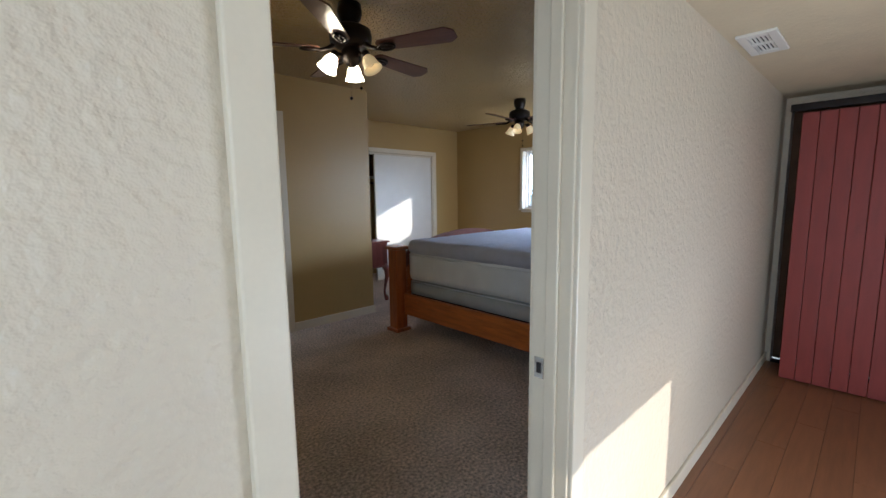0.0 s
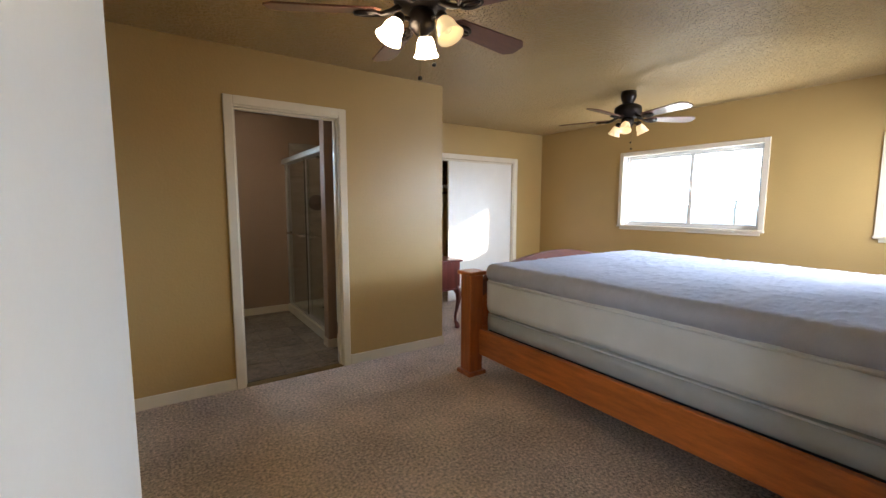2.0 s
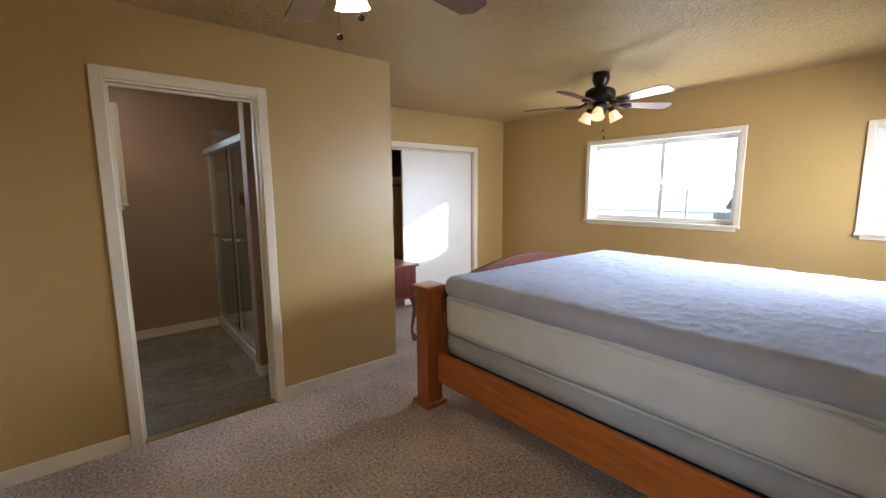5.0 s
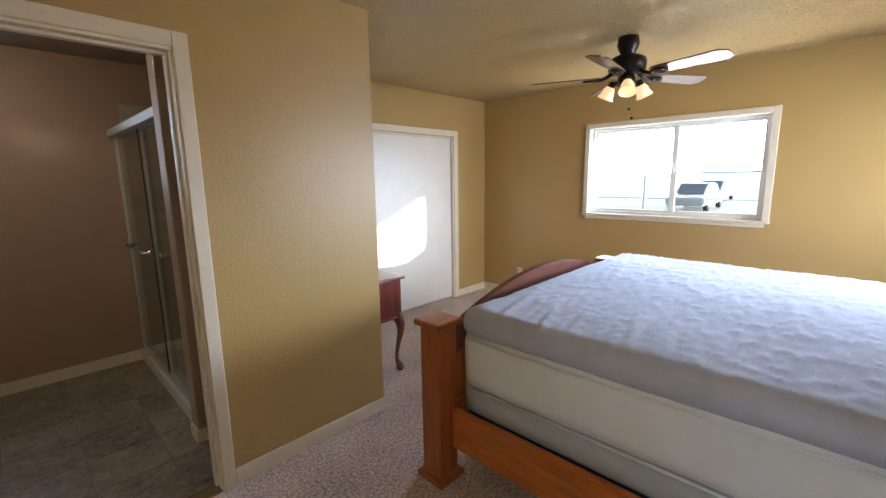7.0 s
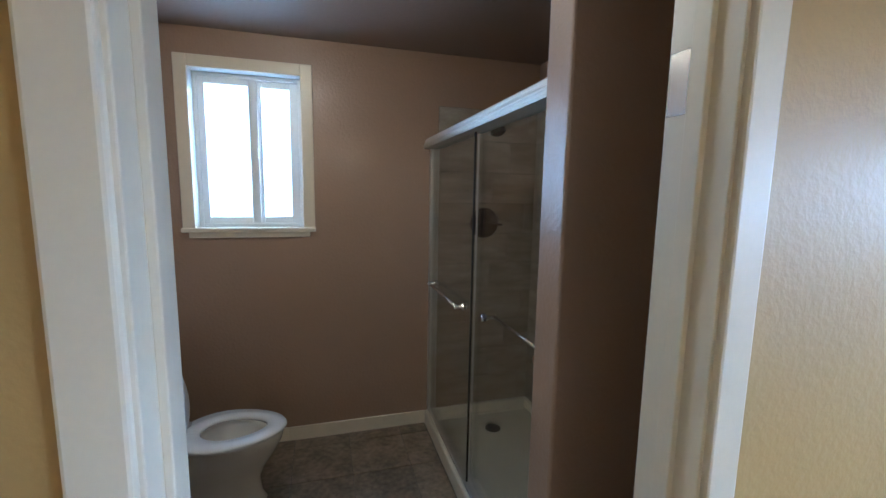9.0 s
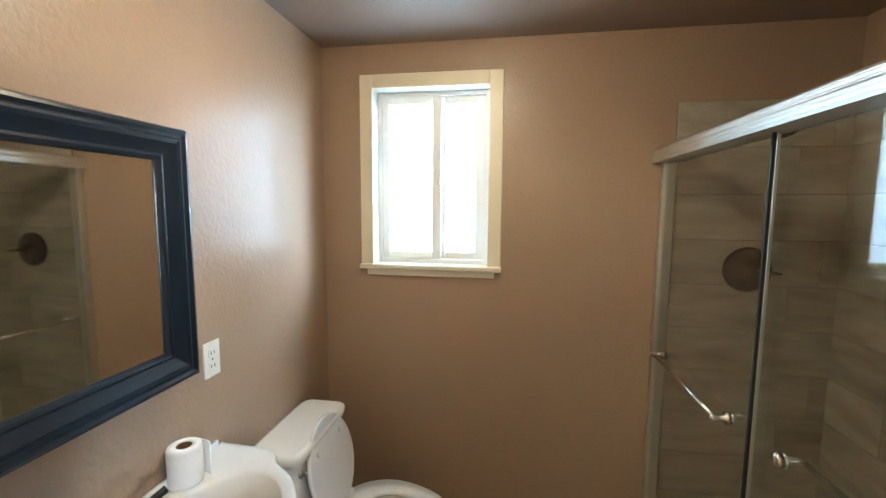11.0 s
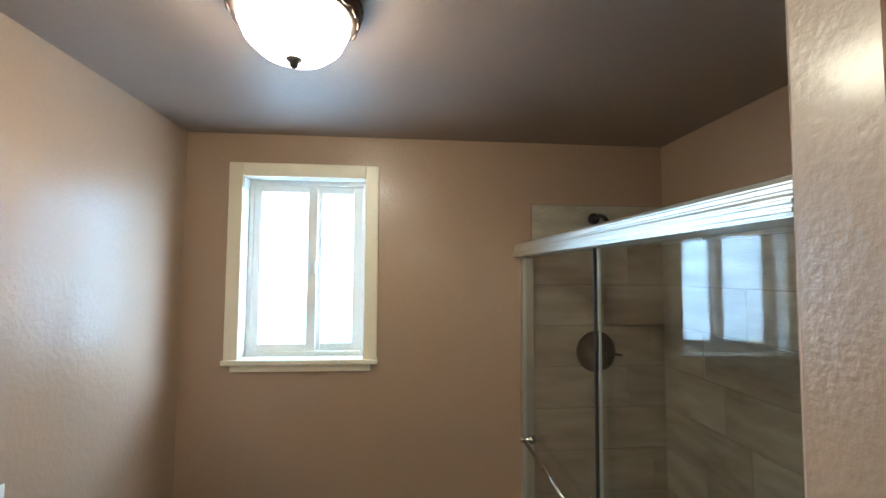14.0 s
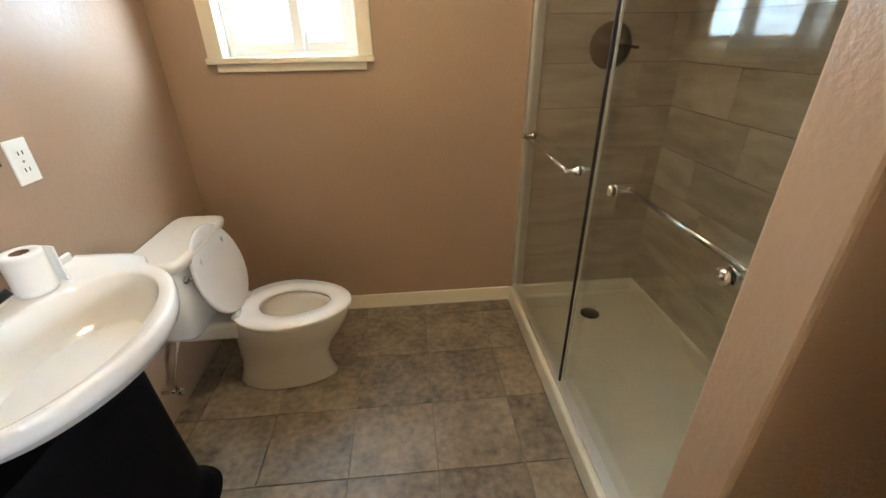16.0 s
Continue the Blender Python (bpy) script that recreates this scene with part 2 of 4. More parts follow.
def box(x0, x1, y0, y1, z0, z1, bev=0.0, seg=2, m=None):
    return add_box(B(), x0, x1, y0, y1, z0, z1, bev, seg, m)


def add_loft(bm, rings, cap0=True, cap1=True, closed=True, smooth=True):
    rows = [[bm.verts.new(p) for p in ring] for ring in rings]
    k = len(rows[0])
    for a, b in zip(rows, rows[1:]):
        for i in range(k if closed else k - 1):
            j = (i + 1) % k
            bm.faces.new((a[i], a[j], b[j], b[i])).smooth = smooth
    if cap0:
        bm.faces.new(list(reversed(rows[0])))
    if cap1:
        bm.faces.new(rows[-1])
    return bm


def loft(rings, **kw):
    return add_loft(B(), rings, **kw)


def ring_z(cx, cy, z, rx, ry, n=24):
    return [(cx + rx * math.cos(2 * math.pi * i / n), cy + ry * math.sin(2 * math.pi * i / n), z) for i in range(n)]


def add_lathe(bm, profile, n=24, m=None, cap=True):
    """profile: (radius, z) pairs round the z axis."""
    rings = []
    for r, z in profile:
        ring = [Vector(p) for p in ring_z(0, 0, z, max(r, 0.0004), max(r, 0.0004), n)]
        rings.append([(m @ p) if m else p for p in ring])
    return add_loft(bm, rings, cap0=cap, cap1=cap)


def lathe(profile, n=24, m=None, cap=True):
    return add_lathe(B(), profile, n, m, cap)


def add_tube(bm, pts, radii, n=10):
    pts = [Vector(p) for p in pts]
    if not isinstance(radii, (list, tuple)):
        radii = [radii] * len(pts)
    rings = []
    for i, p in enumerate(pts):
        d = (pts[min(i + 1, len(pts) - 1)] - pts[max(i - 1, 0)]).normalized()
        a = d.orthogonal().normalized() if i == 0 else (a - d * a.dot(d)).normalized()
        b = d.cross(a)
        rings.append([p + radii[i] * (math.cos(2 * math.pi * k / n) * a + math.sin(2 * math.pi * k / n) * b) for k in range(n)])
    return add_loft(bm, rings)


def tube(pts, radii, n=10):
    return add_tube(B(), pts, radii, n)


def prism(outline, axis, lo, hi, bev=0.0):
    """An outline in a plane pushed through along an axis."""
    bm = B()

    def at(p, c):
        return {"x": (c, p[0], p[1]), "y": (p[0], c, p[1]), "z": (p[0], p[1], c)}[axis]
    a = [bm.verts.new(at(p, lo)) for p in outline]
    b = [bm.verts.new(at(p, hi)) for p in outline]
    bm.faces.new(a)
    bm.faces.new(list(reversed(b)))
    for i in range(len(a)):
        j = (i + 1) % len(a)
        bm.faces.new((a[j], a[i], b[i], b[j]))
    bmesh.ops.recalc_face_normals(bm, faces=bm.faces)
    if bev:
        es = [e for e in bm.edges if len(e.link_faces) == 2 and e.calc_face_angle() > 0.6]
        bmesh.ops.bevel(bm, geom=es, offset=bev, segments=2, affect="EDGES")
    return bm


def pillow_box(x0, x1, y0, y1, z0, z1, r, step, bump=None):
    """A soft box with round edges on a fine grid; bump(p, n) gives a push outwards."""
    bm = B()
    n = [max(2, int((b - a) / step)) for a, b in ((x0, x1), (y0, y1), (z0, z1))]
    lo, hi = (x0, y0, z0), (x1, y1, z1)
    for ax in range(3):
        u, v = [k for k in range(3) if k != ax]
        for side in (0, 1):
            grid = []
            for i in range(n[u] + 1):
                row = []
                for j in range(n[v] + 1):
                    p = [0, 0, 0]
                    p[ax] = hi[ax] if side else lo[ax]
                    p[u] = lo[u] + (hi[u] - lo[u]) * i / n[u]
                    p[v] = lo[v] + (hi[v] - lo[v]) * j / n[v]
                    p = Vector(p)
                    q = Vector([min(max(p[k], lo[k] + r), hi[k] - r) for k in range(3)])
                    d = (p - q).normalized()
                    w = q + d * r
                    if bump:
                        w += d * bump(w, d)
                    row.append(bm.verts.new(w))
                grid.append(row)
            for i in range(n[u]):
                for j in range(n[v]):
                    bm.faces.new((grid[i][j], grid[i + 1][j], grid[i + 1][j + 1], grid[i][j + 1])).smooth = True
    bmesh.ops.remove_doubles(bm, verts=bm.verts, dist=1e-4)
    bmesh.ops.recalc_face_normals(bm, faces=bm.faces)
    return bm


def mesh_of(bm, name, material):
    me = bpy.data.meshes.new(name)
    bm.to_mesh(me)
    bm.free()
    for m in material if isinstance(material, (list, tuple)) else [material]:
        me.materials.append(m)
    return me


def solid(name, bm, material, label="", category="", kind="", group=""):
    return tagged(new(name, mesh_of(bm, name, material)), label, category, group, kind)


def thing(name, label, category, at=(0, 0, 0), group="", kind=""):
    e = new(name)
    e.empty_display_size = 0.1
    e.matrix_world = pose(*at)
    e["base"] = at
    return tagged(e, label, category, group, kind)


def part(name, bm, material, parent, label=""):
    """One mesh, in world places, under a thing or a part."""
    ob = new(name, mesh_of(bm, name, material))
    ob.parent = parent
    top = parent if parent.parent is None else parent.parent
    at = top.get("base")
    if at is not None:
        ob.matrix_parent_inverse = Matrix.Translation(-Vector(at)) if parent.parent is None else Matrix()
        if parent.parent is not None:
            ob.matrix_parent_inverse = parent.matrix_parent_inverse.inverted() @ parent.matrix_parent_inverse
    return tagged(ob, label)


def wall(name, axis, c0, c1, a0, a1, z0, z1, holes, mats, label):
    """A wall that runs along axis, c0 to c1 thick, with holes (a0, a1, z0, z1) cut through. mats: low side, high side."""
    us = sorted({a0, a1, *[h[0] for h in holes], *[h[1] for h in holes]})
    zs = sorted({z0, z1, *[h[2] for h in holes], *[h[3] for h in holes]})
    us = [u for u in us if a0 <= u <= a1]
    zs = [z for z in zs if z0 <= z <= z1]

    def full(i, j):
        if not (0 <= i < len(us) - 1 and 0 <= j < len(zs) - 1):
            return False
        u, z = (us[i] + us[i + 1]) / 2, (zs[j] + zs[j + 1]) / 2
        return not any(h[0] < u < h[1] and h[2] < z < h[3] for h in holes)
    bm = B()
    P = (lambda u, c, z: (u, c, z)) if axis == "x" else (lambda u, c, z: (c, u, z))

    def quad(pts, mi):
        bm.faces.new([bm.verts.new(P(*p)) for p in pts]).material_index = mi
    for i in range(len(us) - 1):
        for j in range(len(zs) - 1):
            if not full(i, j):
                continue
            u0, u1, w0, w1 = us[i], us[i + 1], zs[j], zs[j + 1]
            quad([(u0, c0, w0), (u1, c0, w0), (u1, c0, w1), (u0, c0, w1)], 0)
            quad([(u0, c1, w0), (u1, c1, w0), (u1, c1, w1), (u0, c1, w1)], 1)
            if not full(i - 1, j):
                quad([(u0, c0, w0), (u0, c1, w0), (u0, c1, w1), (u0, c0, w1)], 1)
            if not full(i + 1, j):
                quad([(u1, c0, w0), (u1, c1, w0), (u1, c1, w1), (u1, c0, w1)], 1)
            if not full(i, j - 1):
                quad([(u0, c0, w0), (u0, c1, w0), (u1, c1, w0), (u1, c0, w0)], 1)
            if not full(i, j + 1):
                quad([(u0, c0, w1), (u0, c1, w1), (u1, c1, w1), (u1, c0, w1)], 1)
    bmesh.ops.remove_doubles(bm, verts=bm.verts, dist=1e-5)
    bmesh.ops.recalc_face_normals(bm, faces=bm.faces)
    return solid(name, bm, list(mats), label, "wall", "structure")


# ---- large structure ----
CEIL, HALLC = 2.42, 1.97
BW = (2.42, 3.94, 1.09, 1.965)      # bedroom window opening: y0, y1, z0, z1
BW2 = (0.85, 1.54, 1.09, 1.90)
TW = (0.61, 1.18, 1.345, 2.205)     # bathroom window opening: x0, x1, z0, z1
ENTRY = (0.452, 1.186, 0.0, 1.93)
BATH = (1.11, 1.855, 0.0, 2.03)
CLOSET = (3.25, 5.06, 0.0, 1.96)

# The hole beside the entry is unseen, added to let the sun through.
wall("wall_hall_bedroom", "x", 0.61, 0.72, -1.12, 5.80, 0, CEIL, [ENTRY, (4.36, 5.20, 1.02, 2.10)], (M_CREAM, M_TAN),
     "cream textured hall wall, tan on its bedroom side")
wall("wall_bedroom_west", "y", 0.21, 0.33, 0.72, 6.22, 0, CEIL, [], (M_TAUPE, M_TAN), "tan painted bedroom side wall")
wall("wall_bathroom_door", "x", 3.965, 4.085, 0.33, 2.85, 0, CEIL, [BATH], (M_TAN, M_TAUPE), "tan wall with the bathroom doorway")
wall("wall_partition", "y", 2.69, 2.85, 4.085, 6.10, 0, CEIL, [], (M_TAUPE, M_TAN), "partition wall between bathroom and bedroom")
wall("wall_closet", "x", 5.36, 5.46, 2.85, 5.66, 0, CEIL, [CLOSET], (M_TAN, M_TAN), "tan wall round the closet opening")
wall("wall_closet_back", "x", 6.00, 6.10, 2.85, 5.80, 0, CEIL, [], (M_TAN, M_TAN), "tan back wall inside the closet")
wall("wall_east", "y", 5.66, 5.80, 0.72, 6.00, 0, CEIL, [BW, BW2], (M_TAN, M_SIDING), "tan outside wall with the bedroom windows")
wall("wall_bathroom_window", "x", 6.10, 6.24, 0.33, 2.85, 0, CEIL, [TW], (M_TAUPE, M_SIDING), "taupe bathroom wall with a small window")
solid("wall_bathroom_west", box(0.331, 0.345, 4.085, 6.10, 0, CEIL), M_TAUPE, "taupe semi-gloss bathroom wall", "wall", "structure")
solid("wall_shower_stub", box(1.900, 2.69, 4.46, 4.585, 0, CEIL, 0.008), M_TAUPE, "textured taupe stub wall beside the shower", "wall", "structure")
# The holes in the south and west hall walls are unseen, added for light.
wall("wall_hall_south", "x", -1.32, -1.20, -1.12, 4.32, 0, HALLC, [(1.36, 2.21, 0.08, 0.84)], (M_SIDING, M_CREAM), "cream hall wall")
wall("wall_hall_west", "y", -1.12, -1.00, -1.20, 0.61, 0, HALLC, [(-1.0, 0.1, 0.55, 1.85)], (M_SIDING, M_CREAM), "cream hall end wall")
wall("wall_hall_east", "y", 4.20, 4.32, -1.20, 0.61, 0, HALLC, [(-0.85, 0.575, 0.0, 1.885)], (M_CREAM, M_SIDING), "shaded hall end wall behind the red door")

# Dark sheet close behind the doorway; its colour stands for the shade beyond.
solid("dark_room_sheet", box(4.33, 4.365, -1.20, 0.605, 0, HALLC), M_CLOSETWOOD, "brown sheet standing in for the unlit room past the barn door", "wall", "structure")

solid("ceiling_bedroom", box(0.21, 5.80, 0.60, 6.24, CEIL, CEIL + 0.1), M_TANCEIL, "tan knockdown-textured ceiling", "ceiling", "structure")
solid("ceiling_bathroom", box(0.345, 2.69, 4.085, 6.10, CEIL - 0.008, CEIL - 0.001), M_TAUPECEIL, "taupe bathroom ceiling, wall paint with shade darkened into its colour", "ceiling", "structure")
solid("ceiling_hall", box(-1.12, 4.32, -1.32, 0.61, HALLC, HALLC + 0.1), M_HALLCEIL, "cream hall ceiling", "ceiling", "structure")
solid("floor_bedroom", box(0.21, 5.80, 0.66, 6.10, -0.1, 0.0), M_CARPET, "taupe cut-pile carpet floor", "floor", "structure")
floor_bath = solid("floor_bathroom", box(0.345, 2.69, 4.02, 6.10, 0.0005, 0.003), M_GROUT, "grey-brown slate tile bathroom floor", "floor", "structure")
floor_hall = solid("floor_hall", box(-1.12, 4.32, -1.32, 0.66, -0.1, -0.008), M_DARK, "reddish laminate plank hall floor", "floor", "structure")


def trim(name, pieces, label, cat="trim", material=None, bev=0.005):
    t = thing(name, label, cat, (pieces[0][1], pieces[0][3], 0), kind="structure")
    for p in pieces:
        part(p[0], box(*p[1:], bev), material or M_TRIM, t)
    return t


def skirting(x0, x1, y0, y1, h=0.085):
    bm = box(x0, x1, y0, y1, 0.0, h, 0.004)
    return solid("baseboard", bm, M_TRIM, "cream painted wooden baseboard along the wall", "baseboard", "structure")


T = 0.014
skirting(0.33 + 0.0005, 1.045, 3.965 - T, 3.9645)
skirting(1.92, 2.85 + T, 3.965 - T, 3.9645)
skirting(2.8505, 2.85 + T, 3.965, 5.36 - T)
skirting(0.3305, 0.33 + T, 0.73, 3.965 - T)
skirting(2.8505, 3.18, 5.36 - T, 5.3595)
skirting(5.135, 5.66, 5.36 - T, 5.3595)
skirting(5.66 - T, 5.6595, 0.73, 5.36 - T)
skirting(1.26, 4.20, 0.61 - T, 0.6095, 0.07)
skirting(1.06, 1.93, 6.10 - T, 6.0995, 0.095)
skirting(0.3455, 1.06, 6.10 - T, 6.0995, 0.095)
skirting(1.900 - T, 2.69, 4.46 - T, 4.4595)
skirting(1.900 - T, 1.8995, 4.46, 4.575)

# entry doorway: jambs, stops and casing
door1 = thing("door_1", "open white slab door in a cream cased doorway", "door", (0.465, 0.66, 0), kind="structure")
for nm, b in (("jamb", (0.439, 0.454, 0.605, 0.725, 0, 1.93)), ("jamb", (1.184, 1.199, 0.605, 0.725, 0, 1.93)),
              ("head_jamb", (0.439, 1.199, 0.605, 0.725, 1.918, 1.932)),
              ("door_stop", (1.172, 1.1845, 0.640, 0.676, 0, 1.918)), ("door_stop", (0.4535, 0.465, 0.640, 0.676, 0, 1.918)),
              ("casing", (0.392, 0.449, 0.592, 0.6095, 0, 1.962)), ("casing", (1.189, 1.250, 0.592, 0.6095, 0, 1.962)),
              ("casing", (0.449, 1.189, 0.592, 0.6095, 1.922, 1.962)),
              ("casing", (0.385, 0.449, 0.7205, 0.735, 0, 1.99)), ("casing", (1.189, 1.250, 0.7205, 0.735, 0, 1.99))):
    part(nm, box(*b, 0.004), M_TRIM, door1)
strike = part("strike_plate", box(1.1815, 1.1845, 0.682, 0.712, 0.80, 0.86, 0.001), M_CHROME, door1, "worn steel strike plate")
part("latch_hole", box(1.1805, 1.1825, 0.690, 0.704, 0.815, 0.845), M_DARK, strike)
hinge_at = Vector((0.512, 0.748, 0))
swing = pose(hinge_at.x, hinge_at.y, 0, 0, 0, 82)
leaf = part("door_leaf", box(0.0, 0.735, -0.0, 0.035, 0.012, 1.91, 0.003, 2, swing), M_DOOR, door1, "smooth white painted door slab")
for z in (0.25, 1.0, 1.72):
    part("hinge", lathe([(0.006, z - 0.045), (0.006, z + 0.045)], 10, pose(0.486, 0.742, 0)), M_CHROME, leaf)
KN = swing @ pose(0.675, 0.0, 0.845, 90, 0, 0)
part("door_knob", lathe([(0.030, 0.0), (0.030, 0.006), (0.013, 0.012), (0.011, 0.032), (0.020, 0.040), (0.027, 0.050), (0.026, 0.060), (0.016, 0.066), (0, 0.067)], 24, KN),
     M_KNOB, leaf, "dark polished nickel door knob")

# bathroom doorway
door2 = thing("door_2", "cream cased bathroom doorway", "doorway", (1.11, 4.02, 0), kind="structure")
for nm, b in (("jamb", (1.098, 1.113, 3.960, 4.090, 0, 2.03)), ("jamb", (1.852, 1.867, 3.960, 4.090, 0, 2.03)),
              ("head_jamb", (1.098, 1.867, 3.960, 4.090, 2.018, 2.032)),
              ("door_stop", (1.1125, 1.124, 4.005, 4.038, 0, 2.018)), ("door_stop", (1.841, 1.8525, 4.005, 4.038, 0, 2.018)),
              ("door_stop", (1.124, 1.841, 4.005, 4.038, 2.006, 2.0185)),
              ("casing", (1.046, 1.107, 3.947, 3.9645, 0, 2.092)), ("casing", (1.858, 1.918, 3.947, 3.9645, 0, 2.092)),
              ("casing", (1.107, 1.858, 3.947, 3.9645, 2.030, 2.092)),
              ("casing", (1.046, 1.107, 4.0855, 4.094, 0, 2.092)), ("casing", (1.858, 1.918, 4.0855, 4.094, 0, 2.092)),
              ("casing", (1.107, 1.858, 4.0855, 4.094, 2.030, 2.092)),
              ("threshold", (1.11, 1.855, 3.955, 4.022, -0.002, 0.006))):
    part(nm, box(*b, 0.005 if nm == "casing" else 0.002), M_BRASS if nm == "threshold" else M_TRIM, door2)
for z in (0.30, 1.74):
    part("hinge_plate", box(1.8495, 1.8525, 4.045, 4.085, z - 0.05, z + 0.05, 0.001), M_CHROME, door2, "worn steel hinge plate")


def window_unit(name, label, axis, c_in, depth, a0, a1, z0, z1, mid, out, cas, glass, stiles=(0.028, 0.040, 0.028), rail=0.028):
    """A sliding window. c_in: the wall's inner face; out: +1 or -1 towards outside; mid: where the sashes meet."""
    def bx(u0, u1, c0, c1, w0, w1, bev=0.003):
        ca, cb = sorted((c_in + out * c0, c_in + out * c1))
        return box(u0, u1, ca, cb, w0, w1, bev) if axis == "x" else box(ca, cb, u0, u1, w0, w1, bev)
    w = thing(name, label, "window", ((a0 + a1) / 2, c_in, z0) if axis == "x" else (c_in, (a0 + a1) / 2, z0), kind="structure")
    part("casing", bx(a0 - cas, a0, -0.016, -0.0005, z0 - 0.012, z1 + cas, 0.004), M_TRIM, w)
    part("casing", bx(a1, a1 + cas, -0.016, -0.0005, z0 - 0.012, z1 + cas, 0.004), M_TRIM, w)
    part("casing", bx(a0, a1, -0.016, -0.0005, z1, z1 + cas, 0.004), M_TRIM, w)
    part("window_sill", bx(a0 - cas - 0.004, a1 + cas + 0.004, -0.034, 0.06, z0 - 0.022, z0 + 0.002, 0.004), M_TRIM, w)
    part("apron", bx(a0 - cas + 0.03, a1 + cas - 0.03, -0.014, -0.0005, z0 - 0.055, z0 - 0.0225, 0.003), M_TRIM, w)
    f0, f1 = depth, depth + 0.05
    for b in ((a0, a0 + 0.022, f0, f1, z0, z1), (a1 - 0.022, a1, f0, f1, z0, z1), (a0 + 0.022, a1 - 0.022, f0, f1, z1 - 0.022, z1),
              (a0 + 0.022, a1 - 0.022, f0, f1, z0, z0 + 0.022)):
        part("window_frame", bx(*b), M_VINYL, w)
    for (s0, s1, d0, wl, wr) in ((a0 + 0.022, mid + 0.013, f0 + 0.004, stiles[0], stiles[1]), (mid - 0.013, a1 - 0.022, f0 + 0.024, stiles[1], stiles[2])):
        sash = part("sash", bx(s0, s0 + wl, d0, d0 + 0.018, z0 + 0.022, z1 - 0.022), M_VINYL, w)
        part("sash_stile", bx(s1 - wr, s1, d0, d0 + 0.018, z0 + 0.022, z1 - 0.022), M_VINYL, sash)
        part("sash_rail", bx(s0 + wl, s1 - wr, d0, d0 + 0.018, z1 - 0.022 - rail, z1 - 0.022), M_VINYL, sash)
        part("sash_rail", bx(s0 + wl, s1 - wr, d0, d0 + 0.018, z0 + 0.022, z0 + 0.022 + rail), M_VINYL, sash)
        pane = part("pane", bx(s0 + wl - 0.002, s1 - wr + 0.002, d0 + 0.007, d0 + 0.011, z0 + 0.018 + rail, z1 - 0.018 - rail, 0), glass, sash)
        pane.visible_shadow = False
    zc = (z0 + z1) / 2
    part("latch", bx(mid - 0.008, mid + 0.010, f0 - 0.012, f0 + 0.004, zc - 0.03, zc + 0.03, 0.003), M_VINYL, w)
    return w


window_unit("window_1", "white vinyl sliding window with cream casing", "y", 5.66, 0.07, *BW, 3.14, 1, 0.05, M_GLASS)
window_unit("window_2", "white vinyl sliding window with cream casing", "y", 5.66, 0.07, *BW2, 1.20, 1, 0.05, M_GLASS)
window_unit("window_3", "small frosted sliding window in cream casing", "x", 6.10, 0.075, *TW, 0.925, 1, 0.065, M_FROST, (0.034, 0.046, 0.046), 0.036)

# unseen raked mask, added in the south wall to shape the low sun's patch
oc, oz = 4.78, 1.56
rake = [(4.375, 1.10), (5.02, 1.36), (5.075, 1.42), (5.09, 1.50), (5.09, 1.92), (5.07, 1.99), (5.02, 1.985), (4.375, 1.70)]
edge = [(4.362, 1.022), (5.10, 1.022), (5.198, 1.022), (5.198, 1.50), (5.198, 1.92), (5.198, 2.098), (5.02, 2.098), (4.362, 2.098)]
bm = B()
add_loft(bm, [[(x, 0.63, z) for x, z in edge], [(x, 0.63, z) for x, z in rake], [(x, 0.70, z) for x, z in rake], [(x, 0.70, z) for x, z in edge]],
         cap0=False, cap1=False, smooth=False)
mask_unit = thing("sun_mask", "unseen raked mask that shapes the sun patch on the closet door", "window", (oc, 0.66, oz), kind="structure")
part("window_frame", bm, M_VINYL, mask_unit)

# closet
closet = thing("closet", "white sliding closet door partly open on a shelf", "closet", (4.2, 5.4, 0), kind="structure")
for nm, b in (("casing", (5.062, 5.130, 5.343, 5.3595, 0, 2.028)), ("casing", (3.18, 3.248, 5.343, 5.3595, 0, 2.028)),
              ("casing", (3.248, 5.062, 5.343, 5.3595, 1.962, 2.028)), ("jamb", (5.045, 5.0615, 5.355, 5.465, 0, 1.96)),
              ("jamb", (3.2485, 3.265, 5.355, 5.465, 0, 1.96)), ("track", (3.265, 5.045, 5.375, 5.45, 1.935, 1.959))):
    part(nm, box(*b, 0.004), M_TRIM, closet)
part("sliding_door", box(3.90, 5.042, 5.385, 5.415, 0.012, 1.945, 0.003), M_DOOR, closet, "flat white sliding closet door")
part("shelf", box(2.87, 5.64, 5.62, 5.995, 1.60, 1.62, 0.002), M_TRIM, closet)
part("shelf_lip", box(2.87, 5.64, 5.60, 5.62, 1.585, 1.625, 0.002), M_TRIM, closet)
part("hanging_rod", tube([(2.87, 5.72, 1.52), (5.64, 5.72, 1.52)], 0.016), M_CLOSETWOOD, closet)
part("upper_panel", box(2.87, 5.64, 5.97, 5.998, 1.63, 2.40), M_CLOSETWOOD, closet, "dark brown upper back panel")


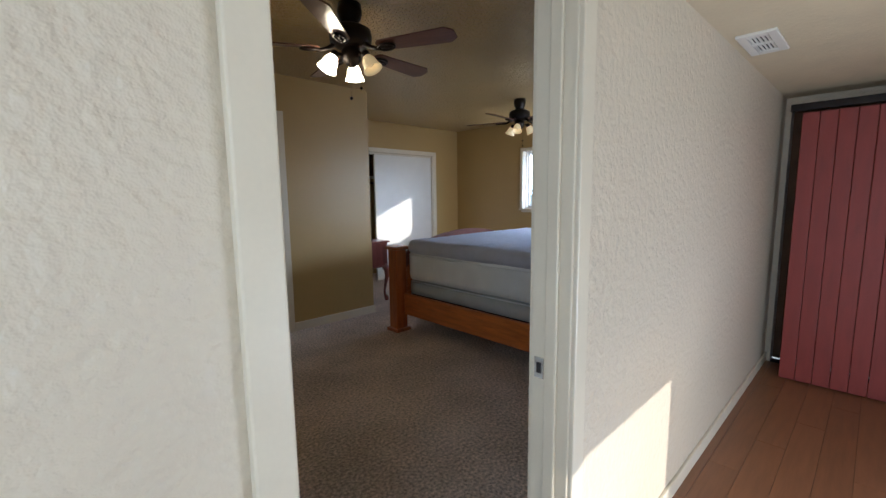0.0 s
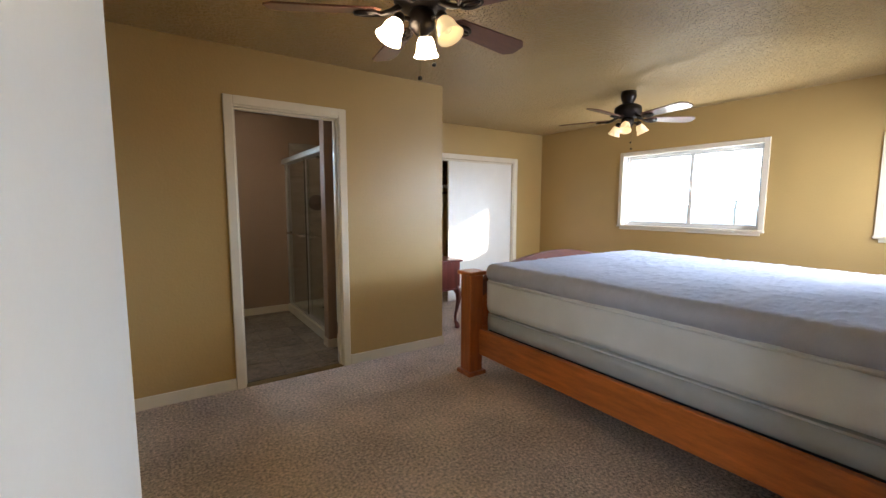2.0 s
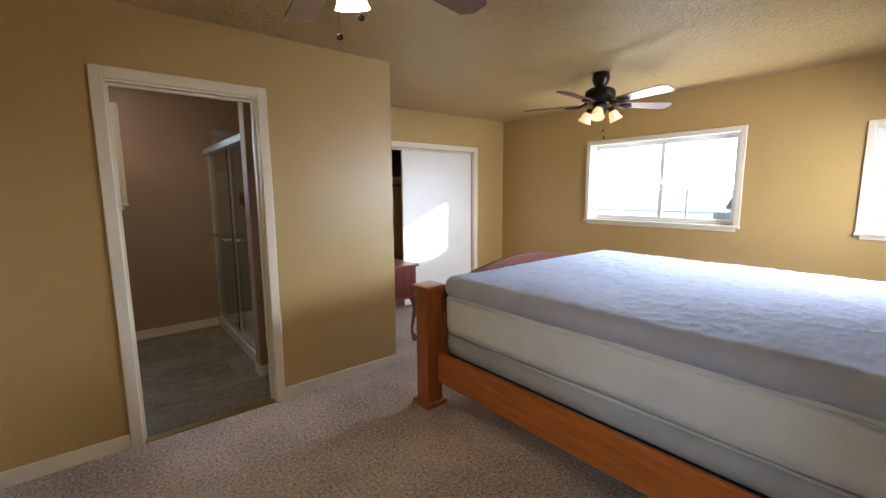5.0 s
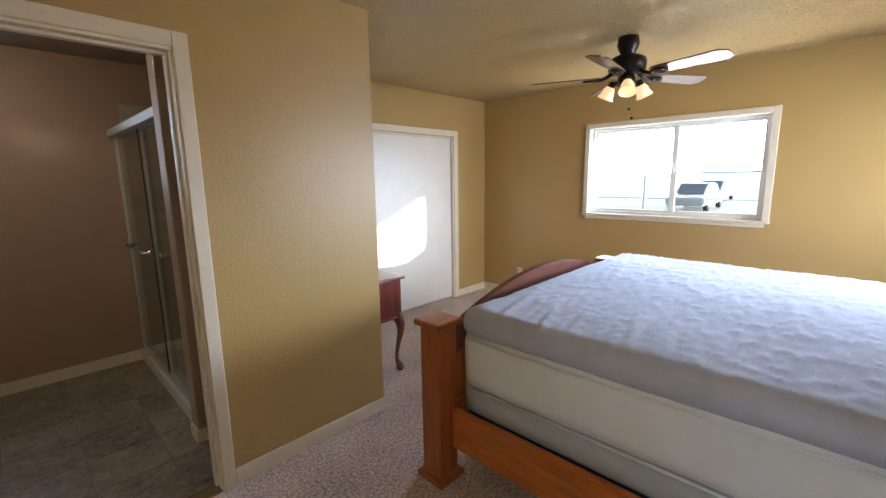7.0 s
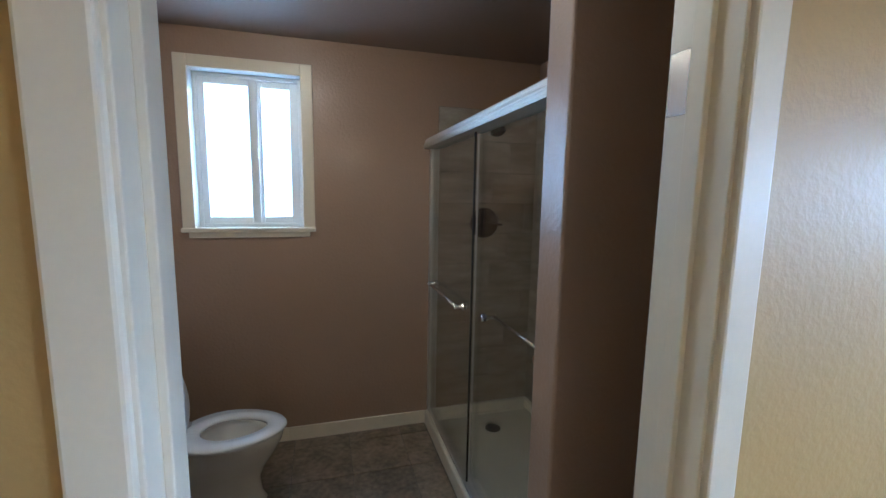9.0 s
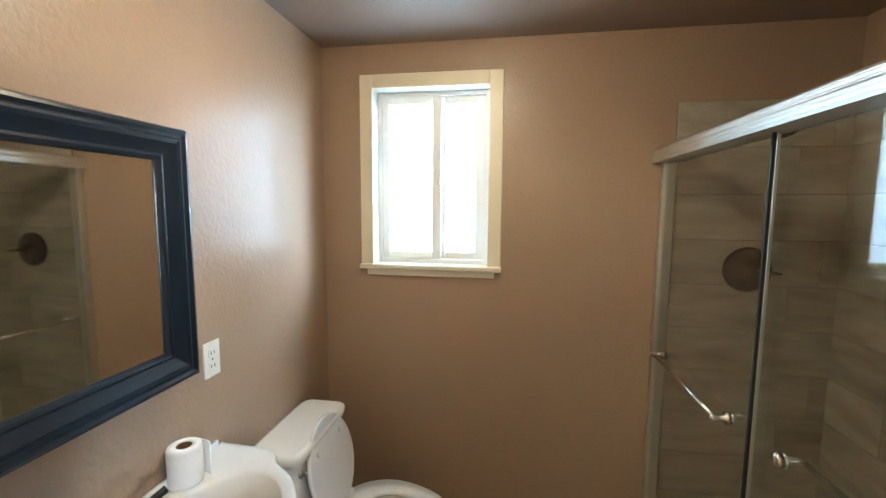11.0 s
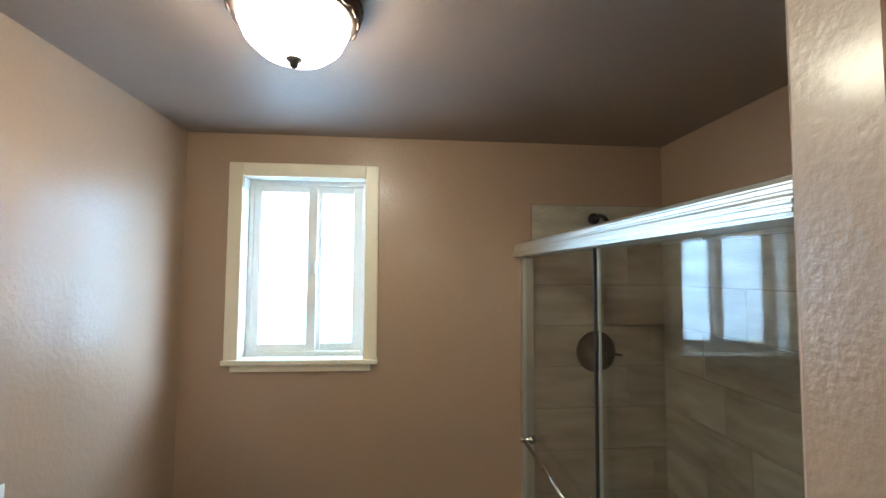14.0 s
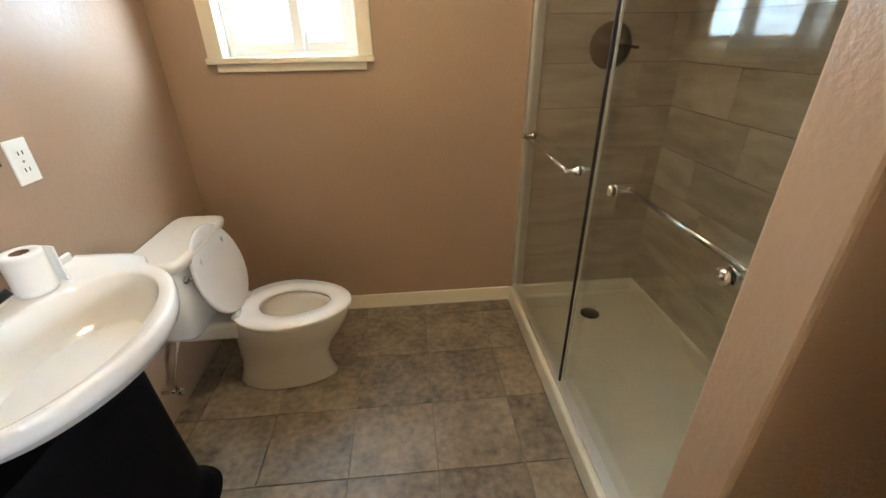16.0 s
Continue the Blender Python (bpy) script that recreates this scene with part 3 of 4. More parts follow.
# ---- bedroom things ----
def outlet_plate(at, axis, n):
    """A duplex outlet plate on a wall; n: the side it faces."""
    x, y, z = at
    o = thing("wall_outlet", "white duplex outlet plate on the wall", "outlet", at)

    def bx(u0, u1, d0, d1, w0, w1, bev=0.001):
        a, b = sorted((n * d0, n * d1))
        return box(x + a, x + b, y + u0, y + u1, z + w0, z + w1, bev) if axis == "x" else box(x + u0, x + u1, y + a, y + b, z + w0, z + w1, bev)
    part("plate", bx(-0.036, 0.036, 0.0005, 0.006, -0.058, 0.058, 0.002), M_OUTLET, o)
    for w in (-0.022, 0.022):
        soc = part("socket", bx(-0.017, 0.017, 0.006, 0.008, w - 0.014, w + 0.014), M_OUTLET, o)
        for u in (-0.007, 0.007):
            part("slot", bx(u - 0.0015, u + 0.0015, 0.008, 0.0085, w - 0.005, w + 0.006, 0), M_DARK, soc)
    part("screw", bx(-0.003, 0.003, 0.006, 0.0075, -0.003, 0.003, 0), M_CHROME, o)
    return o


outlet_plate((5.66, 4.79, 0.305), "x", -1)
outlet_plate((5.66, 4.25, 0.310), "x", -1)
outlet_plate((0.345, 5.241, 1.143), "x", 1)


def build_bed():
    X0, X1, Y0, Y1 = 2.665, 4.625, 0.80, 3.265
    bed = thing("bed", "orange-stained wooden bed frame with square posts and arched footboard", "bed", (3.65, 2.0, 0))
    for px in (X0, X1):
        for py, top in ((Y1, 0.80), (Y0, 1.05)):
            post = part("post", box(px - 0.062, px + 0.062, py - 0.062, py + 0.062, 0.03, top, 0.006), M_POSTWOOD, bed)
            part("plinth", box(px - 0.085, px + 0.085, py - 0.085, py + 0.085, 0.0, 0.032, 0.006), M_POSTWOOD, post)
            part("cap", box(px - 0.085, px + 0.085, py - 0.085, py + 0.085, top, top + 0.032, 0.009), M_POSTWOOD, post)
    for px in (X0 + 0.045, X1 - 0.045):
        part("side_rail", box(px - 0.02, px + 0.02, Y0 + 0.062, Y1 - 0.062, 0.165, 0.37, 0.006), M_ORANGEWOOD, bed)
    a, b = X0 + 0.062, X1 - 0.062

    def arch(lo, hi, rise):
        pts = [(a + (b - a) * i / 24, hi + rise * math.sin(math.pi * i / 24) ** 0.8) for i in range(25)]
        return pts + [(a + (b - a) * i / 24, lo + rise * math.sin(math.pi * i / 24) ** 0.8) for i in range(24, -1, -1)]
    part("footboard_rail", prism(arch(0.60, 0.735, 0.205), "y", Y1 - 0.025, Y1 + 0.025, 0.006), M_ARCHWOOD, bed, "arched dark-stained top rail")
    part("lower_rail", box(a, b, Y1 - 0.022, Y1 + 0.022, 0.165, 0.37, 0.005), M_ORANGEWOOD, bed)
    for i in range(12):
        cx = a + 0.09 + (b - a - 0.18) * i / 11
        top = 0.60 + 0.205 * math.sin(math.pi * (cx - a) / (b - a)) ** 0.8
        part("slat", box(cx - 0.035, cx + 0.035, Y1 - 0.012, Y1 + 0.012, 0.36, top + 0.03, 0.003), M_POSTWOOD, bed)
    part("headboard", prism([(a, 0.3), (b, 0.3), (b, 1.0), ((a + b) / 2, 1.2), (a, 1.0)], "y", Y0 - 0.02, Y0 + 0.02, 0.004), M_ORANGEWOOD, bed)
    for i in range(9):
        y = 1.0 + i * 0.26
        part("support_slat", box(X0 + 0.065, X1 - 0.065, y, y + 0.07, 0.335, 0.352, 0.002), M_POSTWOOD, bed)

    bx = thing("box_spring", "slate-grey fabric box spring in the bed frame", "box spring", (3.65, 2.0, 0.352))
    part("cover", pillow_box(2.735, 4.555, 0.87, 3.165, 0.353, 0.510, 0.02, 0.07), M_BOXSPRING, bx)
    part("piping", tube([(2.737, 3.13, 0.497), (2.737, 0.90, 0.497)], 0.006, 8), M_TICKING, bx)
    # Dark strip painted in for the shade between box spring and rail.
    part("gap_shade", box(2.7335, 2.7362, 0.90, 3.13, 0.355, 0.376), M_NAVY, bx, "dark strip standing for the shaded gap behind the rail")
    mt = thing("mattress", "bare pale grey mattress with a white quilted top", "mattress", (3.65, 2.0, 0.51))

    def side(p, d):
        return 0.006 * noise.noise(p * 3.0) + 0.003 * noise.noise(p * 9)
    part("mattress_side", pillow_box(2.705, 4.585, 0.88, 3.150, 0.510, 0.800, 0.045, 0.05, side), M_TICKING, mt)

    def quilt(p, d):
        up = max(0.0, d.z)
        w = 0.006 * noise.noise(Vector((p.x * 2.2, p.y * 2.5, p.z * 3)))
        warp = 0.9 * noise.noise(Vector((p.x * 1.7, p.y * 1.7, 2.0)))
        folds = noise.noise(Vector((p.x * 5 + 2.0 * warp, p.y * 30 + 3 * warp, 1.0)))
        ridge = (1 - abs(folds)) ** 6
        small = noise.noise(Vector((p.x * 14, p.y * 30, 5.0)))
        hang = (1 - up) * 0.004 * noise.noise(Vector((p.x * 9, p.y * 9, p.z * 2)))
        return w + up * (0.0075 * ridge + 0.0015 * small) + hang
    part("quilted_top", pillow_box(2.690, 4.600, 0.87, 3.165, 0.755, 0.895, 0.068, 0.0145, quilt), M_QUILT, mt, "creased white quilted pad with skylight blue in its colour")
    part("piping", tube([(2.700, 3.12, 0.757), (2.700, 0.92, 0.757)], 0.006, 8), M_TICKING, mt)


build_bed()


def build_table():
    x0, x1, y0, y1, top = 2.885, 3.315, 4.31, 5.02, 0.735
    t = thing("side_table", "cherry-stained side table with cabriole legs", "side table", (3.1, 4.66, 0))
    part("tabletop", box(x0 - 0.015, x1 + 0.025, y0 - 0.025, y1 + 0.025, top, top + 0.024, 0.010, 3), M_CHERRY, t)
    part("apron", box(x0, x1, y0, y1, 0.44, top, 0.008), M_CHERRY, t)
    part("moulding", box(x0 - 0.006, x1 + 0.008, y0 - 0.008, y1 + 0.008, 0.43, 0.448, 0.005), M_CHERRY, t)
    for i, z in enumerate((0.46, 0.60)):
        dr = part("drawer", box(x1, x1 + 0.014, y0 + 0.04, y1 - 0.04, z, z + 0.12, 0.005), M_CHERRY, t)
        part("pull", lathe([(0.008, 0), (0.006, 0.01), (0.012, 0.018), (0.0, 0.024)], 12, pose(x1 + 0.014, (y0 + y1) / 2, z + 0.06, 0, 90, 0)), M_BRASS, dr)
    for sx, px in ((1, x1 - 0.035), (-1, x0 + 0.035)):
        for sy, py in ((-1, y0 + 0.035), (1, y1 - 0.035)):
            prof = [(0.0, 0.47, 0.036), (0.012, 0.43, 0.042), (0.030, 0.38, 0.036), (0.028, 0.31, 0.026), (0.012, 0.22, 0.018), (-0.002, 0.13, 0.014),
                    (0.0, 0.075, 0.015), (0.014, 0.045, 0.025), (0.018, 0.022, 0.029), (0.018, 0.0, 0.023)]
            part("leg", tube([(px + sx * o * 0.7, py + sy * o, z) for o, z, r in prof], [r for o, z, r in prof], 12), M_CHERRY, t)


build_table()


def build_fan(lit):
    f = thing("ceiling_fan", "dark bronze five-blade ceiling fan with glass tulip shades", "ceiling fan", (0, 0, 0), "ceiling fans")
    part("canopy", lathe([(0.0, 0.03), (0.066, 0.03), (0.072, -0.02), (0.060, -0.055), (0.05, -0.07), (0.048, -0.12)], 28), M_BRONZE, f)
    part("motor_housing", lathe([(0.04, -0.085), (0.085, -0.095), (0.118, -0.115), (0.125, -0.145), (0.120, -0.185), (0.095, -0.205), (0.07, -0.215),
                                 (0.0, -0.216)], 32), M_BRONZE, f)
    part("switch_housing", lathe([(0.05, -0.214), (0.058, -0.235), (0.055, -0.285), (0.035, -0.305), (0.02, -0.32), (0.0, -0.322)], 24), M_BRONZE, f)
    for k in range(5):
        m = pose(0, 0, 0, 0, 0, 7.5 + 72 * k)
        tilt = m @ pose(0.0, 0, -0.222, -12, 0, 0)
        L0, L1, w0, w1 = 0.20, 0.655, 0.050, 0.070
        out = [(L0, -w0), (L1 - 0.045, -w1), (L1, -w1 + 0.035), (L1, w1 - 0.035), (L1 - 0.045, w1), (L0, w0), (L0 - 0.025, w0 * 0.5), (L0 - 0.025, -w0 * 0.5)]
        bm = prism(out, "z", -0.004, 0.004, 0.0015)
        bl = part("blade", bm, M_BLADE, f, "rosewood-finish blade")
        bl.matrix_basis = tilt
        ir = B()
        add_tube(ir, [(0.09, 0, -0.196), (0.13, 0, -0.222), (0.17, 0, -0.236), (0.20, 0, -0.236)], [0.016, 0.013, 0.012, 0.012], 8)
        ring = [(0.235 + 0.050 * math.cos(a), 0.031 * math.sin(a), -0.236 - 0.19 * 0.031 * math.sin(a)) for a in [2 * math.pi * i / 16 for i in range(17)]]
        add_tube(ir, ring, 0.008, 6)
        add_tube(ir, [(0.19, 0, -0.236), (0.275, 0, -0.236)], 0.008, 6)
        io = part("blade_iron", ir, M_BRONZE, f)
        io.matrix_basis = m
    for k, a in enumerate((171, 51, 291)):
        m = pose(0, 0, 0, 0, 0, a)
        ar = B()
        add_tube(ar, [(0.03, 0, -0.262), (0.075, 0, -0.258), (0.103, 0, -0.264)], 0.010, 8)
        sm = pose(0.100, 0, -0.257, 0, -28, 0)
        add_lathe(ar, [(0.016, 0.012), (0.024, 0.0), (0.026, -0.026), (0.022, -0.03)], 16, sm)
        arm = part("light_arm", ar, M_BRONZE, f)
        arm.matrix_basis = m
        prof = [(0.024, -0.022), (0.034, -0.035), (0.046, -0.060), (0.050, -0.085), (0.054, -0.105), (0.066, -0.128), (0.063, -0.129), (0.050, -0.105),
                (0.046, -0.085), (0.042, -0.060), (0.030, -0.037), (0.020, -0.024)]
        prof = [(r * 0.88, z * 0.86) for r, z in prof]
        on = lit and k != 2
        sh = part("shade", lathe(prof, 24, sm, cap=False), M_SHADE_ON if on else M_SHADE_DIM, f, "glowing tulip glass shade" if on else "unlit cream tulip glass shade with a faint added glow")
        sh.matrix_basis = m
        bulb = part("bulb", lathe([(0.011, -0.025), (0.013, -0.04), (0.022, -0.062), (0.020, -0.08), (0.0, -0.088)], 14, sm), M_SHADE_ON if on else M_SHADE_DIM, sh)
    for a, r, dz in ((230, 0.052, -0.51), (318, 0.054, -0.44)):
        cx, cy = r * math.cos(radians(a)), r * math.sin(radians(a))
        pc = part("pull_chain", tube([(cx, cy, -0.27), (cx, cy, dz)], 0.0012, 6), M_BRASS, f)
        part("chain_ball", lathe([(0, 0.010), (0.008, 0.006), (0.010, 0.0), (0.008, -0.007), (0, -0.010)], 12, pose(cx, cy, dz)), M_BRONZE, pc)
    return f


fan = build_fan(True)
fan.matrix_world = pose(1.645, 2.325, CEIL - 0.03)
fan2 = build_fan(False)
fan2.matrix_world = pose(4.42, 3.12, CEIL - 0.03, 0, 0, 34)
tagged(fan2, "dark bronze ceiling fan with unlit cream glass shades over the bed")


# ---- hall things ----
def build_barn_door():
    d = thing("barn_door", "red-painted vertical board sliding barn door on a dark rail", "barn door", (3.9, -0.1, 0))
    y = 0.48
    while y > -1.0:
        part("board", box(3.865, 3.89, y - 0.088, y - 0.003, 0.012, 1.81, 0.003), M_RED, d)
        y -= 0.088
    for z in (0.25, 1.60):
        part("batten", box(3.89, 3.912, -0.98, 0.47, z - 0.06, z + 0.06, 0.003), M_RED, d)
    part("rail", box(3.86, 3.868 + 0.03, -1.15, 0.54, 1.825, 1.87, 0.003), M_BRONZE, d, "dark steel hanging rail")
    part("floor_guide", box(3.86, 3.90, -0.3, -0.26, -0.004, 0.014, 0.002), M_BRONZE, d)
    return d


build_barn_door()


def build_vent(x0, x1, y0, y1, z):
    v = thing("ceiling_vent", "white louvred ceiling vent", "vent", ((x0 + x1) / 2, (y0 + y1) / 2, z))
    part("backing", box(x0 + 0.02, x1 - 0.02, y0 + 0.02, y1 - 0.02, z - 0.004, z - 0.001), M_DARK, v)
    for b in ((x0, x1, y0, y0 + 0.035), (x0, x1, y1 - 0.035, y1), (x0, x0 + 0.05, y0 + 0.035, y1 - 0.035), (x1 - 0.05, x1, y0 + 0.035, y1 - 0.035)):
        part("frame", box(*b, z - 0.012, z - 0.0005, 0.003), M_OUTLET, v)
    for i in range(5):
        yy = y0 + 0.035 + (y1 - y0 - 0.07) * (i + 0.5) / 5
        part("slat", box(x0 + 0.05, x1 - 0.05, -0.002, 0.002, -0.004, 0.004, 0, 2, pose(0, yy, z - 0.007, 25, 0, 0)), M_OUTLET, v)
    part("divider", box((x0 + x1) / 2 - 0.012, (x0 + x1) / 2 + 0.012, y0 + 0.035, y1 - 0.035, z - 0.0115, z - 0.004), M_OUTLET, v)


build_vent(2.46, 2.80, 0.43, 0.575, HALLC)


# ---- bathroom things ----
def build_mirror():
    y0, y1, z0, z1, xw = 4.546, 5.072, 1.172, 1.832, 0.412
    m = thing("wall_mirror", "wall mirror in a thick blue-black moulded frame", "mirror", (0.3455, (y0 + y1) / 2, z0))
    prof = [(0.0, 0.0), (0.0, 0.030), (0.004, 0.038), (0.012, 0.040), (0.020, 0.036), (0.024, 0.036), (0.030, 0.039), (0.040, 0.037), (0.056, 0.028),
            (0.068, 0.022), (0.074, 0.023), (0.080, 0.020), (0.085, 0.012), (0.085, 0.0)]
    rings = []
    for ins, dep in prof:
        rings.append([(xw + dep, y0 + ins, z0 + ins), (xw + dep, y1 - ins, z0 + ins), (xw + dep, y1 - ins, z1 - ins), (xw + dep, y0 + ins, z1 - ins)])
    bm = loft(rings, cap0=False, cap1=False, smooth=False)
    bmesh.ops.recalc_face_normals(bm, faces=bm.faces)
    part("frame", bm, M_NAVY, m)
    part("mounting_box", box(0.3455, xw + 0.004, y0 + 0.10, y1 - 0.10, z0 + 0.08, z1 - 0.08, 0.003), M_BLACK, m)
    part("mirror_glass", box(xw + 0.006, xw + 0.010, y0 + 0.083, y1 - 0.083, z0 + 0.083, z1 - 0.083), M_MIRROR, m)


build_mirror()


def sink_outline(k, n=64, y_c=4.866, half=0.40, depth=0.44, back=0.346):
    pts = []
    for i in range(n):
        u = i / n
        if u < 0.72:                      # curved front from one back corner to the other
            a = math.pi * (u / 0.72)
            yy = half * math.cos(a)
            s = math.sin(a)
            xx = 0.14 * min(1, s * 6) + (depth - 0.14) * s ** 1.4
            ear = 0.018 * math.exp(-((abs(yy) - half * 0.93) / 0.035) ** 2)
            xx -= 0.03 * math.exp(-((abs(yy) - half * 0.84) / 0.04) ** 2)
            xx += ear
        else:
            v = (u - 0.72) / 0.28
            yy = -half + 2 * half * v
            xx = 0.0
        cx, cy = 0.20, 0.0
        pts.append((back + max(0.0, cx + (xx - cx) * k), y_c + yy * k))
    return pts


def build_sink():
    s = thing("sink_vanity", "white porcelain sink with rounded front on a black cabinet", "sink", (0.52, 4.85, 0))
    n = 64
    o = sink_outline(1.0)
    rings = []
    for k, z in ((0.62, 0.735), (0.80, 0.752), (0.91, 0.775), (0.95, 0.796), (0.99, 0.802), (1.0, 0.820), (0.995, 0.842), (0.97, 0.852), (0.94, 0.850)):
        rings.append([(x, y, z) for x, y in sink_outline(k)])

    def basin(rx, ry, z, f):
        ring = []
        for i, (x, y) in enumerate(o):
            a = math.atan2((y - 4.85) / ry, (x - 0.575) / rx)
            ex, ey = 0.575 + rx * math.cos(a), 4.85 + ry * math.sin(a)
            ring.append((ex + f * (x - ex), ey + f * (y - ey), z))
        return ring
    rings += [basin(0.165, 0.285, 0.849, 0.12), basin(0.165, 0.285, 0.840, 0.0), basin(0.150, 0.265, 0.79, 0.0), basin(0.115, 0.21, 0.735, 0.0), basin(0.05, 0.08, 0.712, 0.0)]
    bm = loft(rings)
    bmesh.ops.recalc_face_normals(bm, faces=bm.faces)
    part("basin", bm, M_PORCELAIN, s)
    part("drain", lathe([(0.0, 0.716), (0.022, 0.717), (0.024, 0.713), (0.02, 0.708)], 20, pose(0.575, 4.85, 0)), M_BRONZE, s)
    part("backsplash", box(0.346, 0.362, 4.44, 5.24, 0.845, 0.872, 0.006), M_PORCELAIN, s)
    cab = []
    for half, d, z in ((0.335, 0.315, 0.0), (0.345, 0.325, 0.03), (0.315, 0.30, 0.06), (0.30, 0.285, 0.12), (0.285, 0.275, 0.35), (0.275, 0.265, 0.60), (0.285, 0.27, 0.700)):
        ring = []
        for i in range(20):
            a = math.pi * i / 19
            c, q = math.cos(a), math.sin(a)
            e = 0.35
            ring.append((0.347 + d * abs(q) ** e, 4.785 + half * math.copysign(abs(c) ** e, c), z))
        cab.append(ring)
    body = part("cabinet_body", loft(cab), M_BLACK, s, "black painted cabinet base")
    f = thing("faucet", "dark bronze arched faucet with lever handles", "faucet", (0.41, 4.795, 0.85))
    part("base", box(0.385, 0.435, 4.705, 4.885, 0.849, 0.866, 0.007), M_BRONZE, f)
    part("spout", tube([(0.41, 4.795, 0.86), (0.41, 4.795, 0.92), (0.422, 4.795, 0.955), (0.455, 4.795, 0.972), (0.495, 4.795, 0.962), (0.52, 4.795, 0.935), (0.525, 4.795, 0.918)],
                       [0.018, 0.016, 0.016, 0.016, 0.015, 0.014, 0.014], 14), M_BRONZE, f)
    for sy in (-1, 1):
        h = part("handle_stem", lathe([(0.020, 0.862), (0.016, 0.885), (0.013, 0.900), (0, 0.905)], 16, pose(0.41, 4.795 + sy * 0.075, 0)), M_BRONZE, f)
        part("lever", tube([(0.41, 4.795 + sy * 0.07, 0.898), (0.43, 4.795 + sy * 0.11, 0.908), (0.445, 4.795 + sy * 0.145, 0.920)], [0.008, 0.009, 0.011], 10), M_BRONZE, h)
    r = thing("toilet_paper", "white toilet paper roll standing on the sink", "toilet paper", (0.396, 5.058, 0.85))
    part("roll", lathe([(0.021, 0.853), (0.043, 0.853), (0.0455, 0.862), (0.0455, 0.955), (0.043, 0.962), (0.021, 0.962), (0.020, 0.955), (0.020, 0.86)], 32, pose(0.396, 5.058, 0), cap=False), M_PAPER, r)
    part("core", lathe([(0.0205, 0.854), (0.0205, 0.9615), (0.0185, 0.9615), (0.0185, 0.854)], 24, pose(0.396, 5.058, 0), cap=False), M_CLOSETWOOD, r)
    part("loose_sheet", prism([(0.408, 5.101), (0.432, 5.097), (0.450, 5.090), (0.451, 5.093), (0.433, 5.101), (0.408, 5.105)], "z", 0.858, 0.958), M_PAPER, r)


build_sink()


def build_toilet():
    t = thing("toilet", "bone-coloured two-piece toilet with raised lid", "toilet", (0.75, 5.60, 0))
    cy = 5.60

    def egg(cx, rx, ry, z, n=32, front=1.15):
        ring = []
        for i in range(n):
            a = 2 * math.pi * i / n
            c, s = math.cos(a), math.sin(a)
            ring.append((cx + rx * c * (front if c > 0 else 0.9), cy + ry * s * (1 - 0.10 * max(0, c)), z))
        return ring
    bowl = [egg(0.74, 0.215, 0.105, 0.0), egg(0.74, 0.22, 0.110, 0.02), egg(0.74, 0.20, 0.098, 0.06), egg(0.745, 0.19, 0.098, 0.14), egg(0.755, 0.205, 0.115, 0.20),
            egg(0.78, 0.225, 0.150, 0.27), egg(0.80, 0.235, 0.172, 0.33), egg(0.81, 0.235, 0.178, 0.372), egg(0.81, 0.228, 0.172, 0.385),
            egg(0.825, 0.150, 0.115, 0.384), egg(0.825, 0.145, 0.110, 0.36), egg(0.82, 0.11, 0.085, 0.28), egg(0.80, 0.05, 0.045, 0.22)]
    bm = loft(bowl)
    bmesh.ops.recalc_face_normals(bm, faces=bm.faces)
    part("bowl", bm, M_BONE, t)
    part("trapway", loft([ring_z(0.62, cy + 0.085, z, 0.10, 0.045) for z in (0.05, 0.12, 0.2, 0.26)]), M_BONE, t)
    part("water", loft([ring_z(0.805, cy, 0.255, 0.08, 0.062), ring_z(0.805, cy, 0.258, 0.08, 0.062)]), M_PORCELAIN, t)
    part("deck", box(0.40, 0.64, cy - 0.105, cy + 0.105, 0.30, 0.385, 0.02, 3), M_BONE, t)
    seat = [egg(0.815, 0.240, 0.186, 0.388), egg(0.815, 0.246, 0.190, 0.398), egg(0.815, 0.240, 0.186, 0.408), egg(0.835, 0.150, 0.108, 0.409),
            egg(0.838, 0.142, 0.100, 0.400), egg(0.835, 0.150, 0.108, 0.388), egg(0.815, 0.240, 0.186, 0.388)]
    bm = loft(seat, cap0=False, cap1=False)
    bmesh.ops.recalc_face_normals(bm, faces=bm.faces)
    part("seat", bm, M_PORCELAIN, t)
    lean = pose(0.645, cy, 0.405, 0, -104, 0) @ pose(0.19, 0, 0)
    rings = [[lean @ Vector((0.185 * k * math.cos(a) * (1.04 if math.cos(a) > 0 else 1), 0.186 * k * math.sin(a), z)) for a in [2 * math.pi * i / 32 for i in range(32)]]
             for k, z in ((0.97, 0.0), (1.0, 0.005), (1.0, 0.014), (0.96, 0.020))]
    lid = part("lid", loft(rings), M_PORCELAIN, t)
    for sy in (-1, 1):
        part("bumper", lathe([(0.010, -0.008), (0.010, 0.002)], 12, lean @ pose(0.09, sy * 0.10, -0.0)), M_PORCELAIN, lid)
        part("seat_hinge", lathe([(0.013, -0.025), (0.016, -0.02), (0.016, 0.02), (0.013, 0.025)], 14, pose(0.632, cy + sy * 0.07, 0.405, 90, 0, 0)), M_PORCELAIN, t)
    tank = []
    for z, d, h in ((0.375, 0.155, 0.185), (0.40, 0.175, 0.200), (0.55, 0.185, 0.212), (0.695, 0.190, 0.218)):
        ring = []
        for i in range(32):
            a = 2 * math.pi * i / 32
            c, s = math.cos(a), math.sin(a)
